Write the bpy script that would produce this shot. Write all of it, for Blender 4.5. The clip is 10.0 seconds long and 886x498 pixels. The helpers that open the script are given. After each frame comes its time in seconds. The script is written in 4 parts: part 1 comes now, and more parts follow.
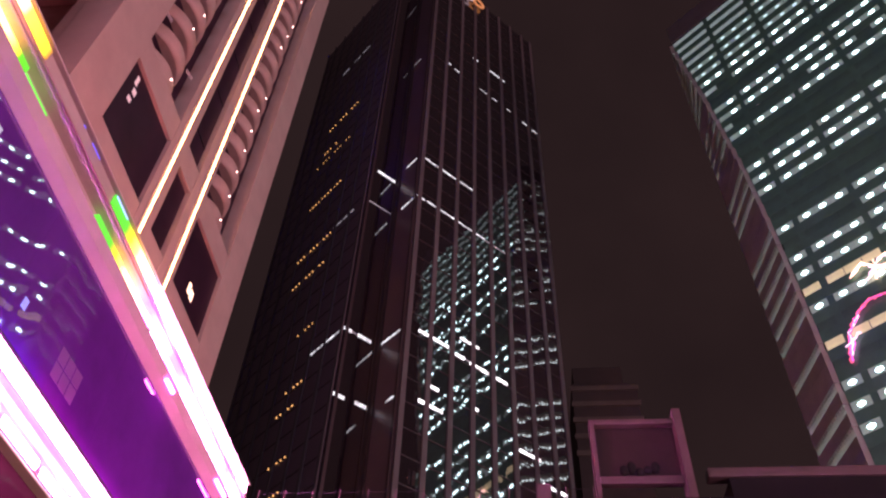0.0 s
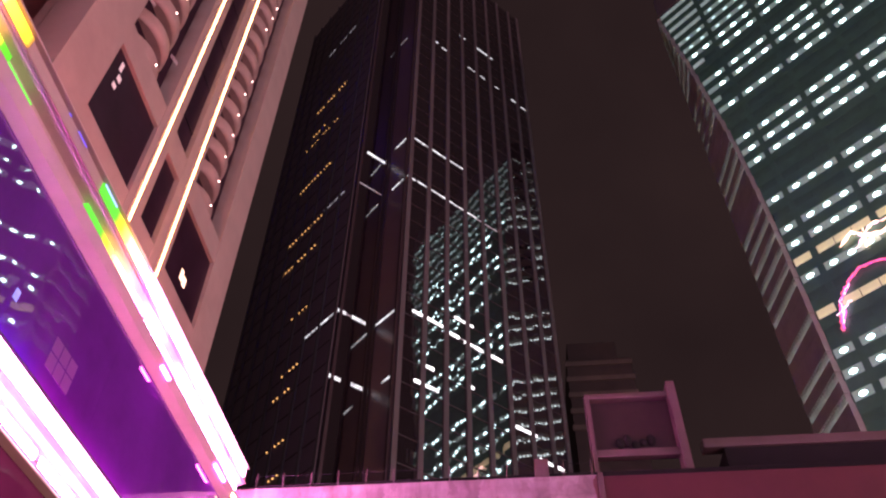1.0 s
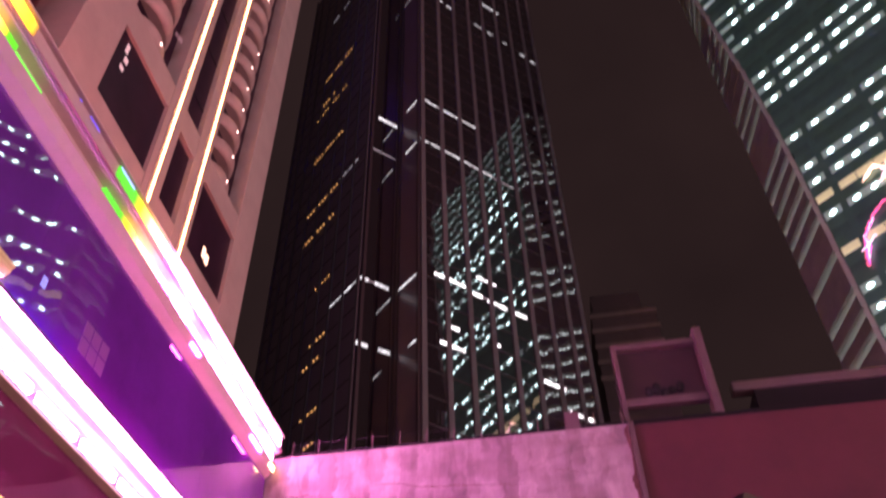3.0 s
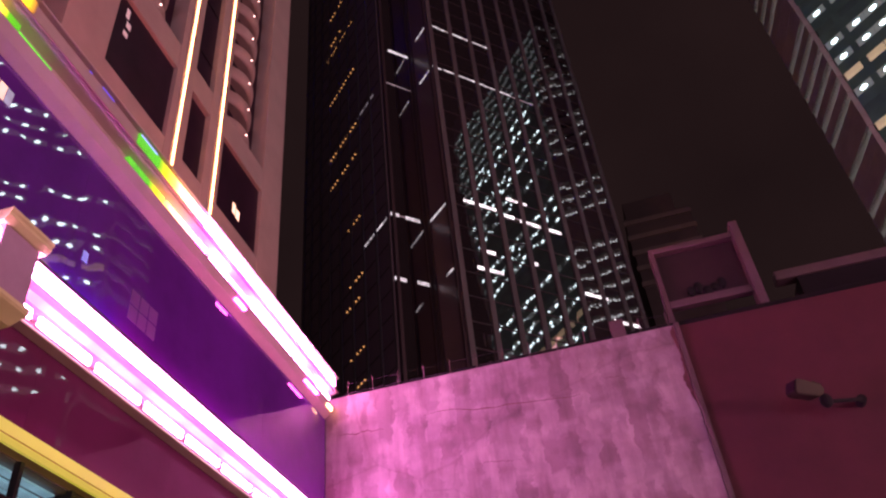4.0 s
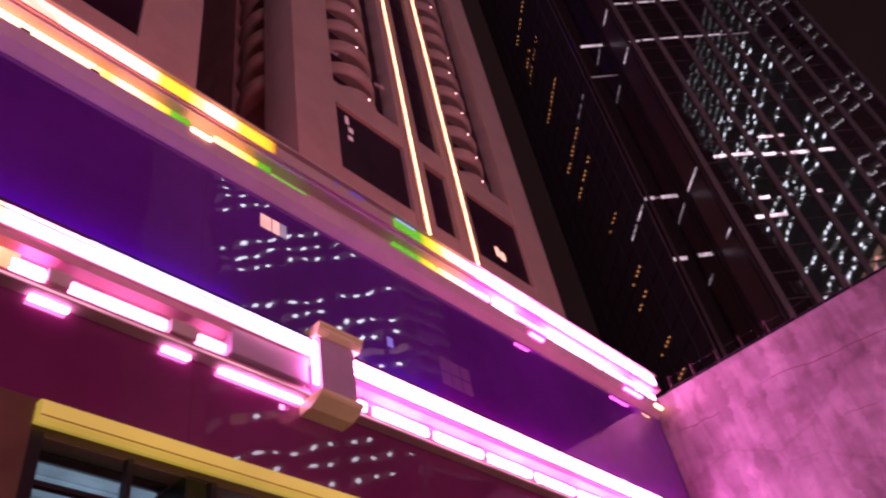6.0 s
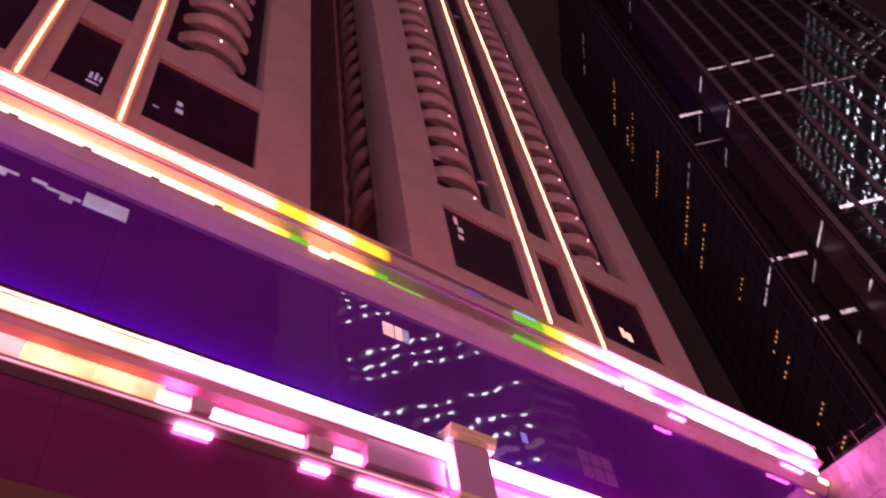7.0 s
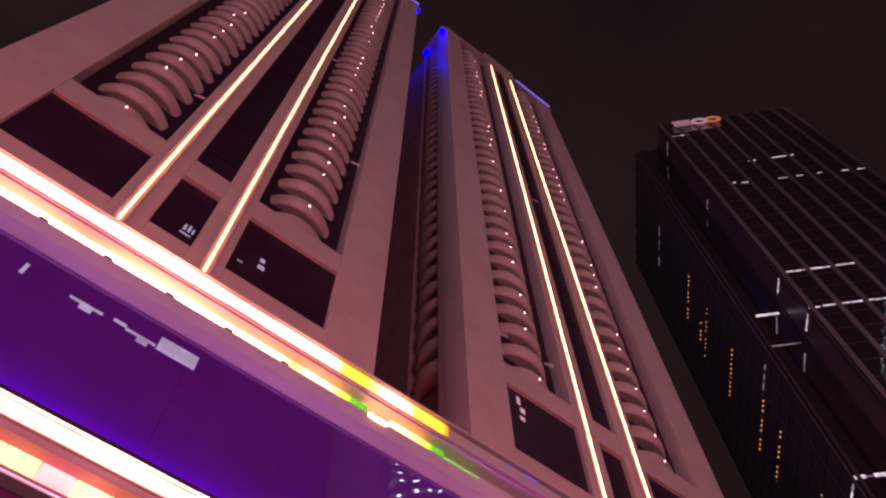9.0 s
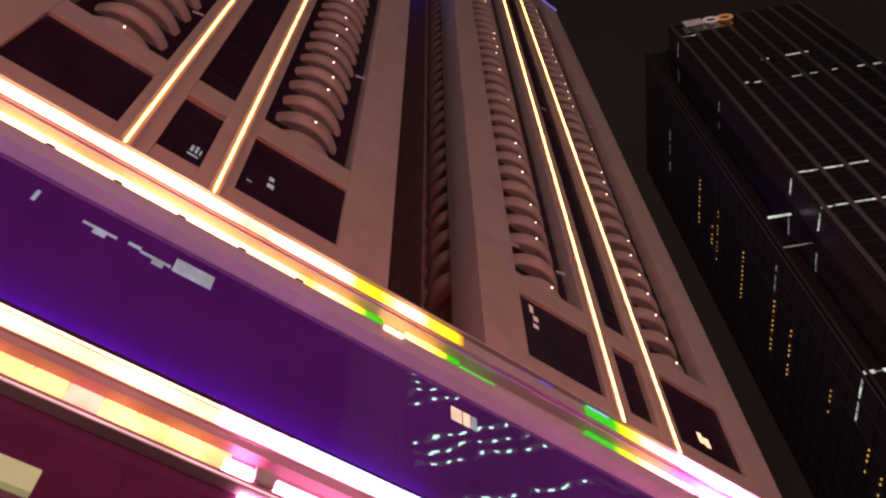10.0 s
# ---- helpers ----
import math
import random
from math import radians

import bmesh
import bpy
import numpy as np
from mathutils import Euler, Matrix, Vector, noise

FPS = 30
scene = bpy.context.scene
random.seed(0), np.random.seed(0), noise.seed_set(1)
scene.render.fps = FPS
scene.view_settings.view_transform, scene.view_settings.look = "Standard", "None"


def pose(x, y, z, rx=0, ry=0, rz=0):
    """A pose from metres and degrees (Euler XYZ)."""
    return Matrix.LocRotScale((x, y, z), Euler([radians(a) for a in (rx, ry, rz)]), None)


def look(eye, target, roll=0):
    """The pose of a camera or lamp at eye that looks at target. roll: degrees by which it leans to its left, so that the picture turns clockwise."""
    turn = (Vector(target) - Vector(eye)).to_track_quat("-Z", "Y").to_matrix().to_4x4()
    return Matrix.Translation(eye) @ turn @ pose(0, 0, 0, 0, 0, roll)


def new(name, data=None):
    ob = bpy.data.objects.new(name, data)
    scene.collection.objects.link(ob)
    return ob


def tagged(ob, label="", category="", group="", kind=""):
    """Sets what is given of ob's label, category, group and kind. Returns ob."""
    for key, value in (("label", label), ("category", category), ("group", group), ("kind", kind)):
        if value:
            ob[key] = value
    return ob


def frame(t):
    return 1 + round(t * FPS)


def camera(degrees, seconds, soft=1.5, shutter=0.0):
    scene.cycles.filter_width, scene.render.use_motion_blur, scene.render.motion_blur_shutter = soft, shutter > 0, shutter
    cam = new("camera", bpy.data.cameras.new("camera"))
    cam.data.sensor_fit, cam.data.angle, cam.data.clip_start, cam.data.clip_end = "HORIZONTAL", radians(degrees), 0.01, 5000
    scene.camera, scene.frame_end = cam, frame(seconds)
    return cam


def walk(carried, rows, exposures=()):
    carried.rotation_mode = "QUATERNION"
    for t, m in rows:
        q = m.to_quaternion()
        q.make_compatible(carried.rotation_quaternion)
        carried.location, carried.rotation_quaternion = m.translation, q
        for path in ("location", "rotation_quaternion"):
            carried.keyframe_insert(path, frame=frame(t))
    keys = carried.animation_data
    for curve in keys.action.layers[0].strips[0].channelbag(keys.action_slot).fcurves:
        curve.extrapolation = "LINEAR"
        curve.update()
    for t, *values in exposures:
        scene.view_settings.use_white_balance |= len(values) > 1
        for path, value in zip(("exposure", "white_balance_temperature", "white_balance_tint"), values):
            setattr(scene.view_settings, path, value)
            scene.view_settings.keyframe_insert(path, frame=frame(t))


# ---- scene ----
EYE = (0.0, 0.0, 1.6)
LENS = 57.97
cam = camera(LENS, 10.0, soft=2.2, shutter=0.3)
# seconds, then the camera's turn in degrees; it stands in one place and turns
TURNS = [
    (0.0, 137.77, -1.88, 4.61),
    (0.5, 136.64, -1.68, 4.13),
    (1.0, 136.30, -0.43, 5.33),
    (1.5, 139.59, -0.02, 5.78),
    (2.0, 142.21, -0.03, 5.95),
    (2.5, 142.97, 0.22, 6.34),
    (2.7, 141.30, 0.74, 7.05),
    (2.8, 138.89, 0.81, 7.34),
    (3.0, 133.56, 1.24, 8.91),
    (3.2, 131.35, 1.83, 10.02),
    (4.3, 128.72, 6.32, 17.37),
    (4.5, 128.95, 6.81, 18.87),
    (5.0, 129.75, 7.87, 23.41),
    (5.5, 130.98, 9.03, 28.29),
    (5.8, 132.72, 9.41, 39.74),
    (6.0, 133.32, 8.88, 43.58),
    (6.2, 134.13, 8.76, 47.54),
    (7.3, 143.76, 6.36, 55.00),
    (7.5, 144.89, 5.98, 55.33),
    (8.0, 147.81, 4.38, 57.05),
    (8.5, 151.46, 1.83, 54.73),
    (9.0, 153.90, 0.46, 52.47),
    (9.5, 153.90, 0.42, 52.39),
    (9.7, 149.58, 0.53, 52.98),
    (10.0, 147.67, 0.78, 54.55),
]
walk(cam, [(t, pose(*EYE, rx, ry, rz)) for t, rx, ry, rz in TURNS],
     exposures=[(0.0, 0.68, 6350, 60), (1.0, 0.78, 6350, 56), (2.0, 1.05, 6400, 46), (2.5, 1.12, 6400, 46), (3.0, 0.7, 6450, 58), (3.6, 0.2, 6600, 66), (4.5, -0.05, 6700, 74),
                (5.5, -0.08, 6700, 72), (6.0, -0.42, 6850, 94), (7.5, -0.24, 7000, 104), (8.3, -0.25, 6900, 94), (9.0, -0.08, 6600, 84), (9.4, 0.25, 6550, 62), (9.6, 0.3, 6600, 44), (10.0, -0.18, 6700, 28)])

# ---- world and large light ----
world = bpy.data.worlds.new("night_sky")
scene.world = world
world.use_nodes = True
wn = world.node_tree.nodes
wl = world.node_tree.links
wn.clear()
w_out = wn.new("ShaderNodeOutputWorld")
w_bg = wn.new("ShaderNodeBackground")
w_co = wn.new("ShaderNodeTexCoord")
w_noise = wn.new("ShaderNodeTexNoise")
w_noise.inputs["Scale"].default_value = 2.2
w_noise.inputs["Detail"].default_value = 4
w_ramp = wn.new("ShaderNodeValToRGB")
w_ramp.color_ramp.elements[0].position, w_ramp.color_ramp.elements[0].color = 0.3, (0.0120, 0.0082, 0.0068, 1)
w_ramp.color_ramp.elements[1].position, w_ramp.color_ramp.elements[1].color = 0.75, (0.0245, 0.0165, 0.0125, 1)
wl.new(w_co.outputs["Generated"], w_noise.inputs["Vector"])
wl.new(w_noise.outputs["Fac"], w_ramp.inputs["Fac"])
wl.new(w_ramp.outputs["Color"], w_bg.inputs["Color"])
wl.new(w_bg.outputs["Background"], w_out.inputs["Surface"])
w_bg.inputs["Strength"].default_value = 0.65

# Added sun lamp, soft and low from the right, standing in for city light
glow = bpy.data.lights.new("fill_sun", "SUN")
glow.energy, glow.angle, glow.color = 0.39, radians(20), (1.0, 0.60, 0.54)
glow_ob = new("fill_sun", glow)
glow_ob.matrix_world = look((0, 0, 0), (-0.93, 0.30, -0.19)) @ Matrix.Identity(4)

# Unseen fill lamp, low and far right, added to light the towers from below
low_fill = bpy.data.lights.new("low_fill_lamp", "AREA")
low_fill.shape, low_fill.size, low_fill.size_y, low_fill.energy, low_fill.color = "RECTANGLE", 40.0, 6.0, 28500, (1.0, 0.52, 0.50)
new("low_fill_lamp", low_fill).matrix_world = look((76, 14, 4.5), (-21, 16, 60))

# Unseen fill lamp far behind the camera, added to brighten the office buildings
far_fill = bpy.data.lights.new("far_fill_lamp", "AREA")
far_fill.shape, far_fill.size, far_fill.size_y, far_fill.energy, far_fill.color = "RECTANGLE", 120.0, 24.0, 82000, (0.95, 0.84, 0.95)
new("far_fill_lamp", far_fill).matrix_world = look((60, -240, 16), (-20, 90, 80))

# ---- materials ----
def mat(name, col, rough=0.6, metal=0.0, var=0.12, scale=3.0, bump=0.0, bscale=40.0, col2=None, ior=1.5, rand=0.0, stretch=None, bdetail=5.0):
    m = bpy.data.materials.new(name)
    m.use_nodes = True
    n, l = m.node_tree.nodes, m.node_tree.links
    b = n["Principled BSDF"]
    b.inputs["Roughness"].default_value, b.inputs["Metallic"].default_value, b.inputs["IOR"].default_value = rough, metal, ior
    co = n.new("ShaderNodeTexCoord")
    mp = n.new("ShaderNodeMapping")
    if stretch:
        mp.inputs["Scale"].default_value = stretch
    l.new(co.outputs["Object"], mp.inputs["Vector"])
    big = n.new("ShaderNodeTexNoise")
    big.inputs["Scale"].default_value, big.inputs["Detail"].default_value, big.inputs["Roughness"].default_value = scale, 6, 0.65
    l.new(mp.outputs["Vector"], big.inputs["Vector"])
    ramp = n.new("ShaderNodeValToRGB")
    dark = col2 or tuple(c * (1 - 2.2 * var) for c in col)
    ramp.color_ramp.elements[0].position, ramp.color_ramp.elements[0].color = 0.32, (*dark, 1)
    ramp.color_ramp.elements[1].position, ramp.color_ramp.elements[1].color = 0.66, (*col, 1)
    l.new(big.outputs["Fac"], ramp.inputs["Fac"])
    last = ramp.outputs["Color"]
    if rand:
        info = n.new("ShaderNodeObjectInfo")
        mr = n.new("ShaderNodeMapRange")
        mr.inputs["To Min"].default_value, mr.inputs["To Max"].default_value = 1 - rand, 1 + rand
        hsv = n.new("ShaderNodeHueSaturation")
        l.new(info.outputs["Random"], mr.inputs["Value"])
        l.new(mr.outputs["Result"], hsv.inputs["Value"])
        l.new(last, hsv.inputs["Color"])
        last = hsv.outputs["Color"]
    l.new(last, b.inputs["Base Color"])
    if bump:
        fine = n.new("ShaderNodeTexNoise")
        fine.inputs["Scale"].default_value, fine.inputs["Detail"].default_value = bscale, bdetail
        l.new(co.outputs["Object"], fine.inputs["Vector"])
        bp = n.new("ShaderNodeBump")
        bp.inputs["Strength"].default_value, bp.inputs["Distance"].default_value = bump, 0.02
        l.new(fine.outputs["Fac"], bp.inputs["Height"])
        l.new(bp.outputs["Normal"], b.inputs["Normal"])
    return m


def lit(name, col, strength, vary=0.0, scale=2.0):
    """A surface that gives off light; vary: how uneven it is along its length."""
    m = bpy.data.materials.new(name)
    m.use_nodes = True
    n, l = m.node_tree.nodes, m.node_tree.links
    b = n["Principled BSDF"]
    b.inputs["Base Color"].default_value = (*[min(0.8, 0.2 + 0.5 * c) for c in col], 1)
    b.inputs["Roughness"].default_value = 0.4
    b.inputs["Emission Color"].default_value = (*col, 1)
    b.inputs["Emission Strength"].default_value = strength
    if vary:
        co = n.new("ShaderNodeTexCoord")
        tx = n.new("ShaderNodeTexNoise")
        tx.inputs["Scale"].default_value, tx.inputs["Detail"].default_value = scale, 2
        mr = n.new("ShaderNodeMapRange")
        mr.inputs["From Min"].default_value, mr.inputs["From Max"].default_value = 0.3, 0.7
        mr.inputs["To Min"].default_value, mr.inputs["To Max"].default_value = strength * (1 - vary), strength * (1 + vary)
        l.new(co.outputs["Object"], tx.inputs["Vector"])
        l.new(tx.outputs["Fac"], mr.inputs["Value"])
        l.new(mr.outputs["Result"], b.inputs["Emission Strength"])
    return m


M_ASPHALT = mat("asphalt", (0.055, 0.052, 0.05), 0.85, bump=0.5, bscale=60, scale=1.2)
M_TILE = mat("tower_mosaic_tile", (0.44, 0.36, 0.30), 0.55, var=0.07, scale=0.35, bump=0.15, bscale=12)
M_BALCONY = mat("balcony_paint", (0.46, 0.35, 0.29), 0.5, var=0.10, scale=0.8, bump=0.1, bscale=14, rand=0.08)
# Recess paint is darker than the tile: shade is put into its colour
M_RECESS = mat("recess_shade_paint", (0.36, 0.23, 0.21), 0.6, var=0.15, scale=0.5)
M_WINDOW = mat("dark_window_glass", (0.034, 0.016, 0.030), 0.28, var=0.2, scale=0.4, ior=1.18)
M_CLEAR = mat("clear_shop_glass", (0.9, 0.95, 0.95), 0.02, var=0.0)
M_CLEAR.node_tree.nodes["Principled BSDF"].inputs["Transmission Weight"].default_value = 1.0
M_CLEAR.node_tree.nodes["Principled BSDF"].inputs["IOR"].default_value = 1.15
M_FRAME = mat("dark_metal_frame", (0.03, 0.028, 0.03), 0.4, 0.6, var=0.1)
M_CORNICE = mat("cornice_paint", (0.58, 0.47, 0.42), 0.5, var=0.08, scale=1.4, bump=0.15, bscale=25)
M_TROUGH = mat("trough_paint", (0.60, 0.31, 0.35), 0.45, var=0.1, scale=2)
# Part of the LED glow is put into these two glass base colours
M_PANEL = mat("glow_purple_glass_panel", (0.175, 0.028, 0.38), 0.012, var=0.14, scale=0.5, ior=2.5, bump=0.42, bscale=1.7, bdetail=1.0)
M_PANEL_LOW = mat("maroon_glass_panel", (0.20, 0.034, 0.12), 0.014, var=0.12, scale=0.5, ior=1.85, bump=0.42, bscale=1.7, bdetail=1.0)
M_YELLOW = mat("yellow_painted_trim", (0.62, 0.42, 0.06), 0.35, var=0.06, scale=1.5)
M_CREAM = mat("cream_painted_trim", (0.80, 0.80, 0.38), 0.35, var=0.06, scale=1.5)
M_BROWN = mat("brown_stone_cladding", (0.16, 0.085, 0.05), 0.35, var=0.15, scale=2.2, bump=0.1)
M_PIER = mat("pier_paint", (0.50, 0.36, 0.48), 0.5, var=0.07, scale=2, bump=0.1)
M_MAROON = mat("dull_red_render", (0.098, 0.021, 0.030), 0.75, var=0.12, scale=0.7, bump=0.3, bscale=30)
M_FENCE = mat("fence_metal", (0.045, 0.036, 0.045), 0.6, 0.2)
M_BOARD = mat("sign_board_paint", (0.038, 0.018, 0.020), 0.6, var=0.12, scale=1.5)
M_POST = mat("sign_frame_paint", (0.125, 0.085, 0.085), 0.55, var=0.1, scale=2)
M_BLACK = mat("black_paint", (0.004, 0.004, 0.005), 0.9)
M_RUST = mat("rusty_stain", (0.17, 0.075, 0.065), 0.8, var=0.25, scale=4)
M_FLOOD = mat("olive_metal", (0.042, 0.038, 0.018), 0.6, 0.3)
M_OFFICE = mat("office_mirror_glass", (0.018, 0.013, 0.016), 0.022, var=0.1, scale=0.2, ior=3.4, bump=0.26, bscale=0.3, bdetail=0.0)
def set_unevenly(m, size, lean):
    """Each pane of a glass wall leans a little its own way."""
    n, l = m.node_tree.nodes, m.node_tree.links
    co, cell, rnd3, mid, few, geo, add, nrm = (n.new(k) for k in ("ShaderNodeTexCoord", "ShaderNodeVectorMath", "ShaderNodeTexWhiteNoise", "ShaderNodeVectorMath", "ShaderNodeVectorMath", "ShaderNodeNewGeometry", "ShaderNodeVectorMath", "ShaderNodeVectorMath"))
    cell.operation, mid.operation, few.operation, add.operation, nrm.operation = "SNAP", "SUBTRACT", "SCALE", "ADD", "NORMALIZE"
    cell.inputs[1].default_value, mid.inputs[1].default_value, few.inputs["Scale"].default_value = size, (0.5, 0.5, 0.5), lean
    l.new(co.outputs["Object"], cell.inputs[0])
    l.new(cell.outputs["Vector"], rnd3.inputs["Vector"])
    l.new(rnd3.outputs["Color"], mid.inputs[0])
    l.new(mid.outputs["Vector"], few.inputs[0])
    l.new(few.outputs["Vector"], add.inputs[0])
    l.new(geo.outputs["Normal"], add.inputs[1])
    l.new(add.outputs["Vector"], nrm.inputs[0])
    l.new(nrm.outputs["Vector"], n["Bump"].inputs["Normal"])


set_unevenly(M_OFFICE, (0.92, 50.0, 1.89), 0.010)
# Plum base stands in for haze over these faces; rough to mute reflections
M_OFFICE_HAZED = mat("office_hazed_glass", (0.13, 0.078, 0.10), 0.35, var=0.1, scale=0.2, ior=2.0)
M_RIB = mat("rib_metal", (0.135, 0.118, 0.115), 0.45, 0.1, var=0.15, scale=0.3, stretch=(1, 1, 0.12))
M_BAND = mat("floor_band_metal", (0.08, 0.06, 0.06), 0.3, 0.3)
M_GREENGLASS = mat("green_tinted_glass", (0.028, 0.085, 0.062), 0.10, var=0.15, scale=0.25, ior=1.6)
M_SPANDREL = mat("grey_green_spandrel", (0.095, 0.30, 0.20), 0.4, var=0.12, scale=0.3)
M_DARKPANE = mat("unlit_green_glass", (0.085, 0.26, 0.18), 0.38, var=0.14, scale=0.3)
M_PARAPET = mat("dark_parapet_cladding", (0.15, 0.14, 0.135), 0.7, var=0.1, scale=0.3)
M_SIDE = mat("pale_stone_side", (0.40, 0.42, 0.37), 0.6, var=0.1, scale=0.3)
M_STONE = mat("pale_stone_cladding", (0.36, 0.30, 0.26), 0.6, var=0.1, scale=0.3)
M_FARWALL = mat("far_wall_paint", (0.060, 0.050, 0.036), 0.7, var=0.15, scale=0.2)
M_LEDGE = mat("far_ledge_paint", (0.13, 0.115, 0.08), 0.7, var=0.15, scale=0.2)


def concrete():
    """Stained, patched render: broad blotches, streaks that run down, fine grain and hairline cracks."""
    m = mat("stained_concrete", (0.47, 0.40, 0.40), 0.8, var=0.10, scale=1.1, bump=0.5, bscale=22)
    n, l = m.node_tree.nodes, m.node_tree.links
    b = n["Principled BSDF"]
    base = b.inputs["Base Color"].links[0].from_socket
    co = n.new("ShaderNodeTexCoord")
    mp = n.new("ShaderNodeMapping")
    mp.inputs["Scale"].default_value = (2.0, 2.0, 1.2)
    l.new(co.outputs["Object"], mp.inputs["Vector"])
    tx = n.new("ShaderNodeTexNoise")
    tx.inputs["Scale"].default_value, tx.inputs["Detail"].default_value, tx.inputs["Roughness"].default_value = 1.3, 8, 0.62
    l.new(mp.outputs["Vector"], tx.inputs["Vector"])
    # upright patches with ragged edges, a few coats thick
    coats = []
    rag = n.new("ShaderNodeTexNoise")
    rag.inputs["Scale"].default_value, rag.inputs["Detail"].default_value, rag.inputs["Roughness"].default_value = 2.2, 7, 0.68
    l.new(co.outputs["Object"], rag.inputs["Vector"])
    for wide, size, low, seed in ((0.30, 1.15, 0.53, 0.0), (0.13, 1.7, 0.58, 7.3), (0.62, 0.8, 0.55, 3.1)):
        wp = n.new("ShaderNodeMixRGB")
        wp.blend_type, wp.inputs["Fac"].default_value = "ADD", 0.55
        l.new(co.outputs["Object"], wp.inputs["Color1"])
        l.new(rag.outputs["Color"], wp.inputs["Color2"])
        se = n.new("ShaderNodeSeparateXYZ")
        l.new(wp.outputs["Color"], se.inputs["Vector"])
        sn = n.new("ShaderNodeMath")
        sn.operation, sn.inputs[1].default_value = "SNAP", wide
        l.new(se.outputs["X"], sn.inputs[0])
        sp = n.new("ShaderNodeMath")
        sp.operation, sp.inputs[1].default_value = "MULTIPLY", 3.7
        l.new(sn.outputs["Value"], sp.inputs[0])
        cb = n.new("ShaderNodeCombineXYZ")
        cb.inputs["Y"].default_value = seed
        l.new(sp.outputs["Value"], cb.inputs["X"])
        l.new(se.outputs["Z"], cb.inputs["Z"])
        ce = n.new("ShaderNodeTexNoise")
        ce.inputs["Scale"].default_value, ce.inputs["Detail"].default_value = size, 3
        l.new(cb.outputs["Vector"], ce.inputs["Vector"])
        cr = n.new("ShaderNodeValToRGB")
        cr.color_ramp.elements[0].position, cr.color_ramp.elements[0].color = low - 0.06, (1, 1, 1, 1)
        cr.color_ramp.elements[1].position, cr.color_ramp.elements[1].color = low + 0.08, (0.58, 0.50, 0.53, 1)
        l.new(ce.outputs["Fac"], cr.inputs["Fac"])
        coats.append(cr.outputs["Color"])
    bl = n.new("ShaderNodeValToRGB")
    bl.color_ramp.elements[0].position, bl.color_ramp.elements[0].color = 0.46, (1, 1, 1, 1)
    bl.color_ramp.elements[1].position, bl.color_ramp.elements[1].color = 0.62, (0.66, 0.58, 0.60, 1)
    l.new(tx.outputs["Fac"], bl.inputs["Fac"])
    coats.append(bl.outputs["Color"])
    sm = n.new("ShaderNodeMapping")
    sm.inputs["Scale"].default_value = (5.5, 5.5, 0.55)
    l.new(co.outputs["Object"], sm.inputs["Vector"])
    st = n.new("ShaderNodeTexNoise")
    st.inputs["Scale"].default_value, st.inputs["Detail"].default_value, st.inputs["Roughness"].default_value = 1.0, 5, 0.6
    l.new(sm.outputs["Vector"], st.inputs["Vector"])
    sr = n.new("ShaderNodeValToRGB")
    sr.color_ramp.elements[0].position, sr.color_ramp.elements[0].color = 0.44, (1, 1, 1, 1)
    sr.color_ramp.elements[1].position, sr.color_ramp.elements[1].color = 0.66, (0.62, 0.56, 0.58, 1)
    l.new(st.outputs["Fac"], sr.inputs["Fac"])
    coats.append(sr.outputs["Color"])
    coat = coats[0]
    for c in coats[1:]:
        mm = n.new("ShaderNodeMixRGB")
        mm.blend_type, mm.inputs["Fac"].default_value = "MULTIPLY", 0.7
        l.new(coat, mm.inputs["Color1"])
        l.new(c, mm.inputs["Color2"])
        coat = mm.outputs["Color"]
    vo = n.new("ShaderNodeTexVoronoi")
    vo.feature = "DISTANCE_TO_EDGE"
    vo.inputs["Scale"].default_value = 0.42
    warp = n.new("ShaderNodeMixRGB")
    warp.inputs["Fac"].default_value = 0.14
    l.new(co.outputs["Object"], warp.inputs["Color1"])
    l.new(tx.outputs["Color"], warp.inputs["Color2"])
    l.new(warp.outputs["Color"], vo.inputs["Vector"])
    cr = n.new("ShaderNodeValToRGB")
    cr.color_ramp.elements[0].position, cr.color_ramp.elements[0].color = 0.002, (0.5, 0.45, 0.45, 1)
    cr.color_ramp.elements[1].position, cr.color_ramp.elements[1].color = 0.010, (1, 1, 1, 1)
    l.new(vo.outputs["Distance"], cr.inputs["Fac"])
    m1 = n.new("ShaderNodeMixRGB")
    m1.blend_type, m1.inputs["Fac"].default_value = "MULTIPLY", 0.78
    l.new(base, m1.inputs["Color1"])
    l.new(coat, m1.inputs["Color2"])
    m2 = n.new("ShaderNodeMixRGB")
    m2.blend_type, m2.inputs["Fac"].default_value = "MULTIPLY", 0.25
    l.new(m1.outputs["Color"], m2.inputs["Color1"])
    l.new(cr.outputs["Color"], m2.inputs["Color2"])
    l.new(m2.outputs["Color"], b.inputs["Base Color"])
    return m


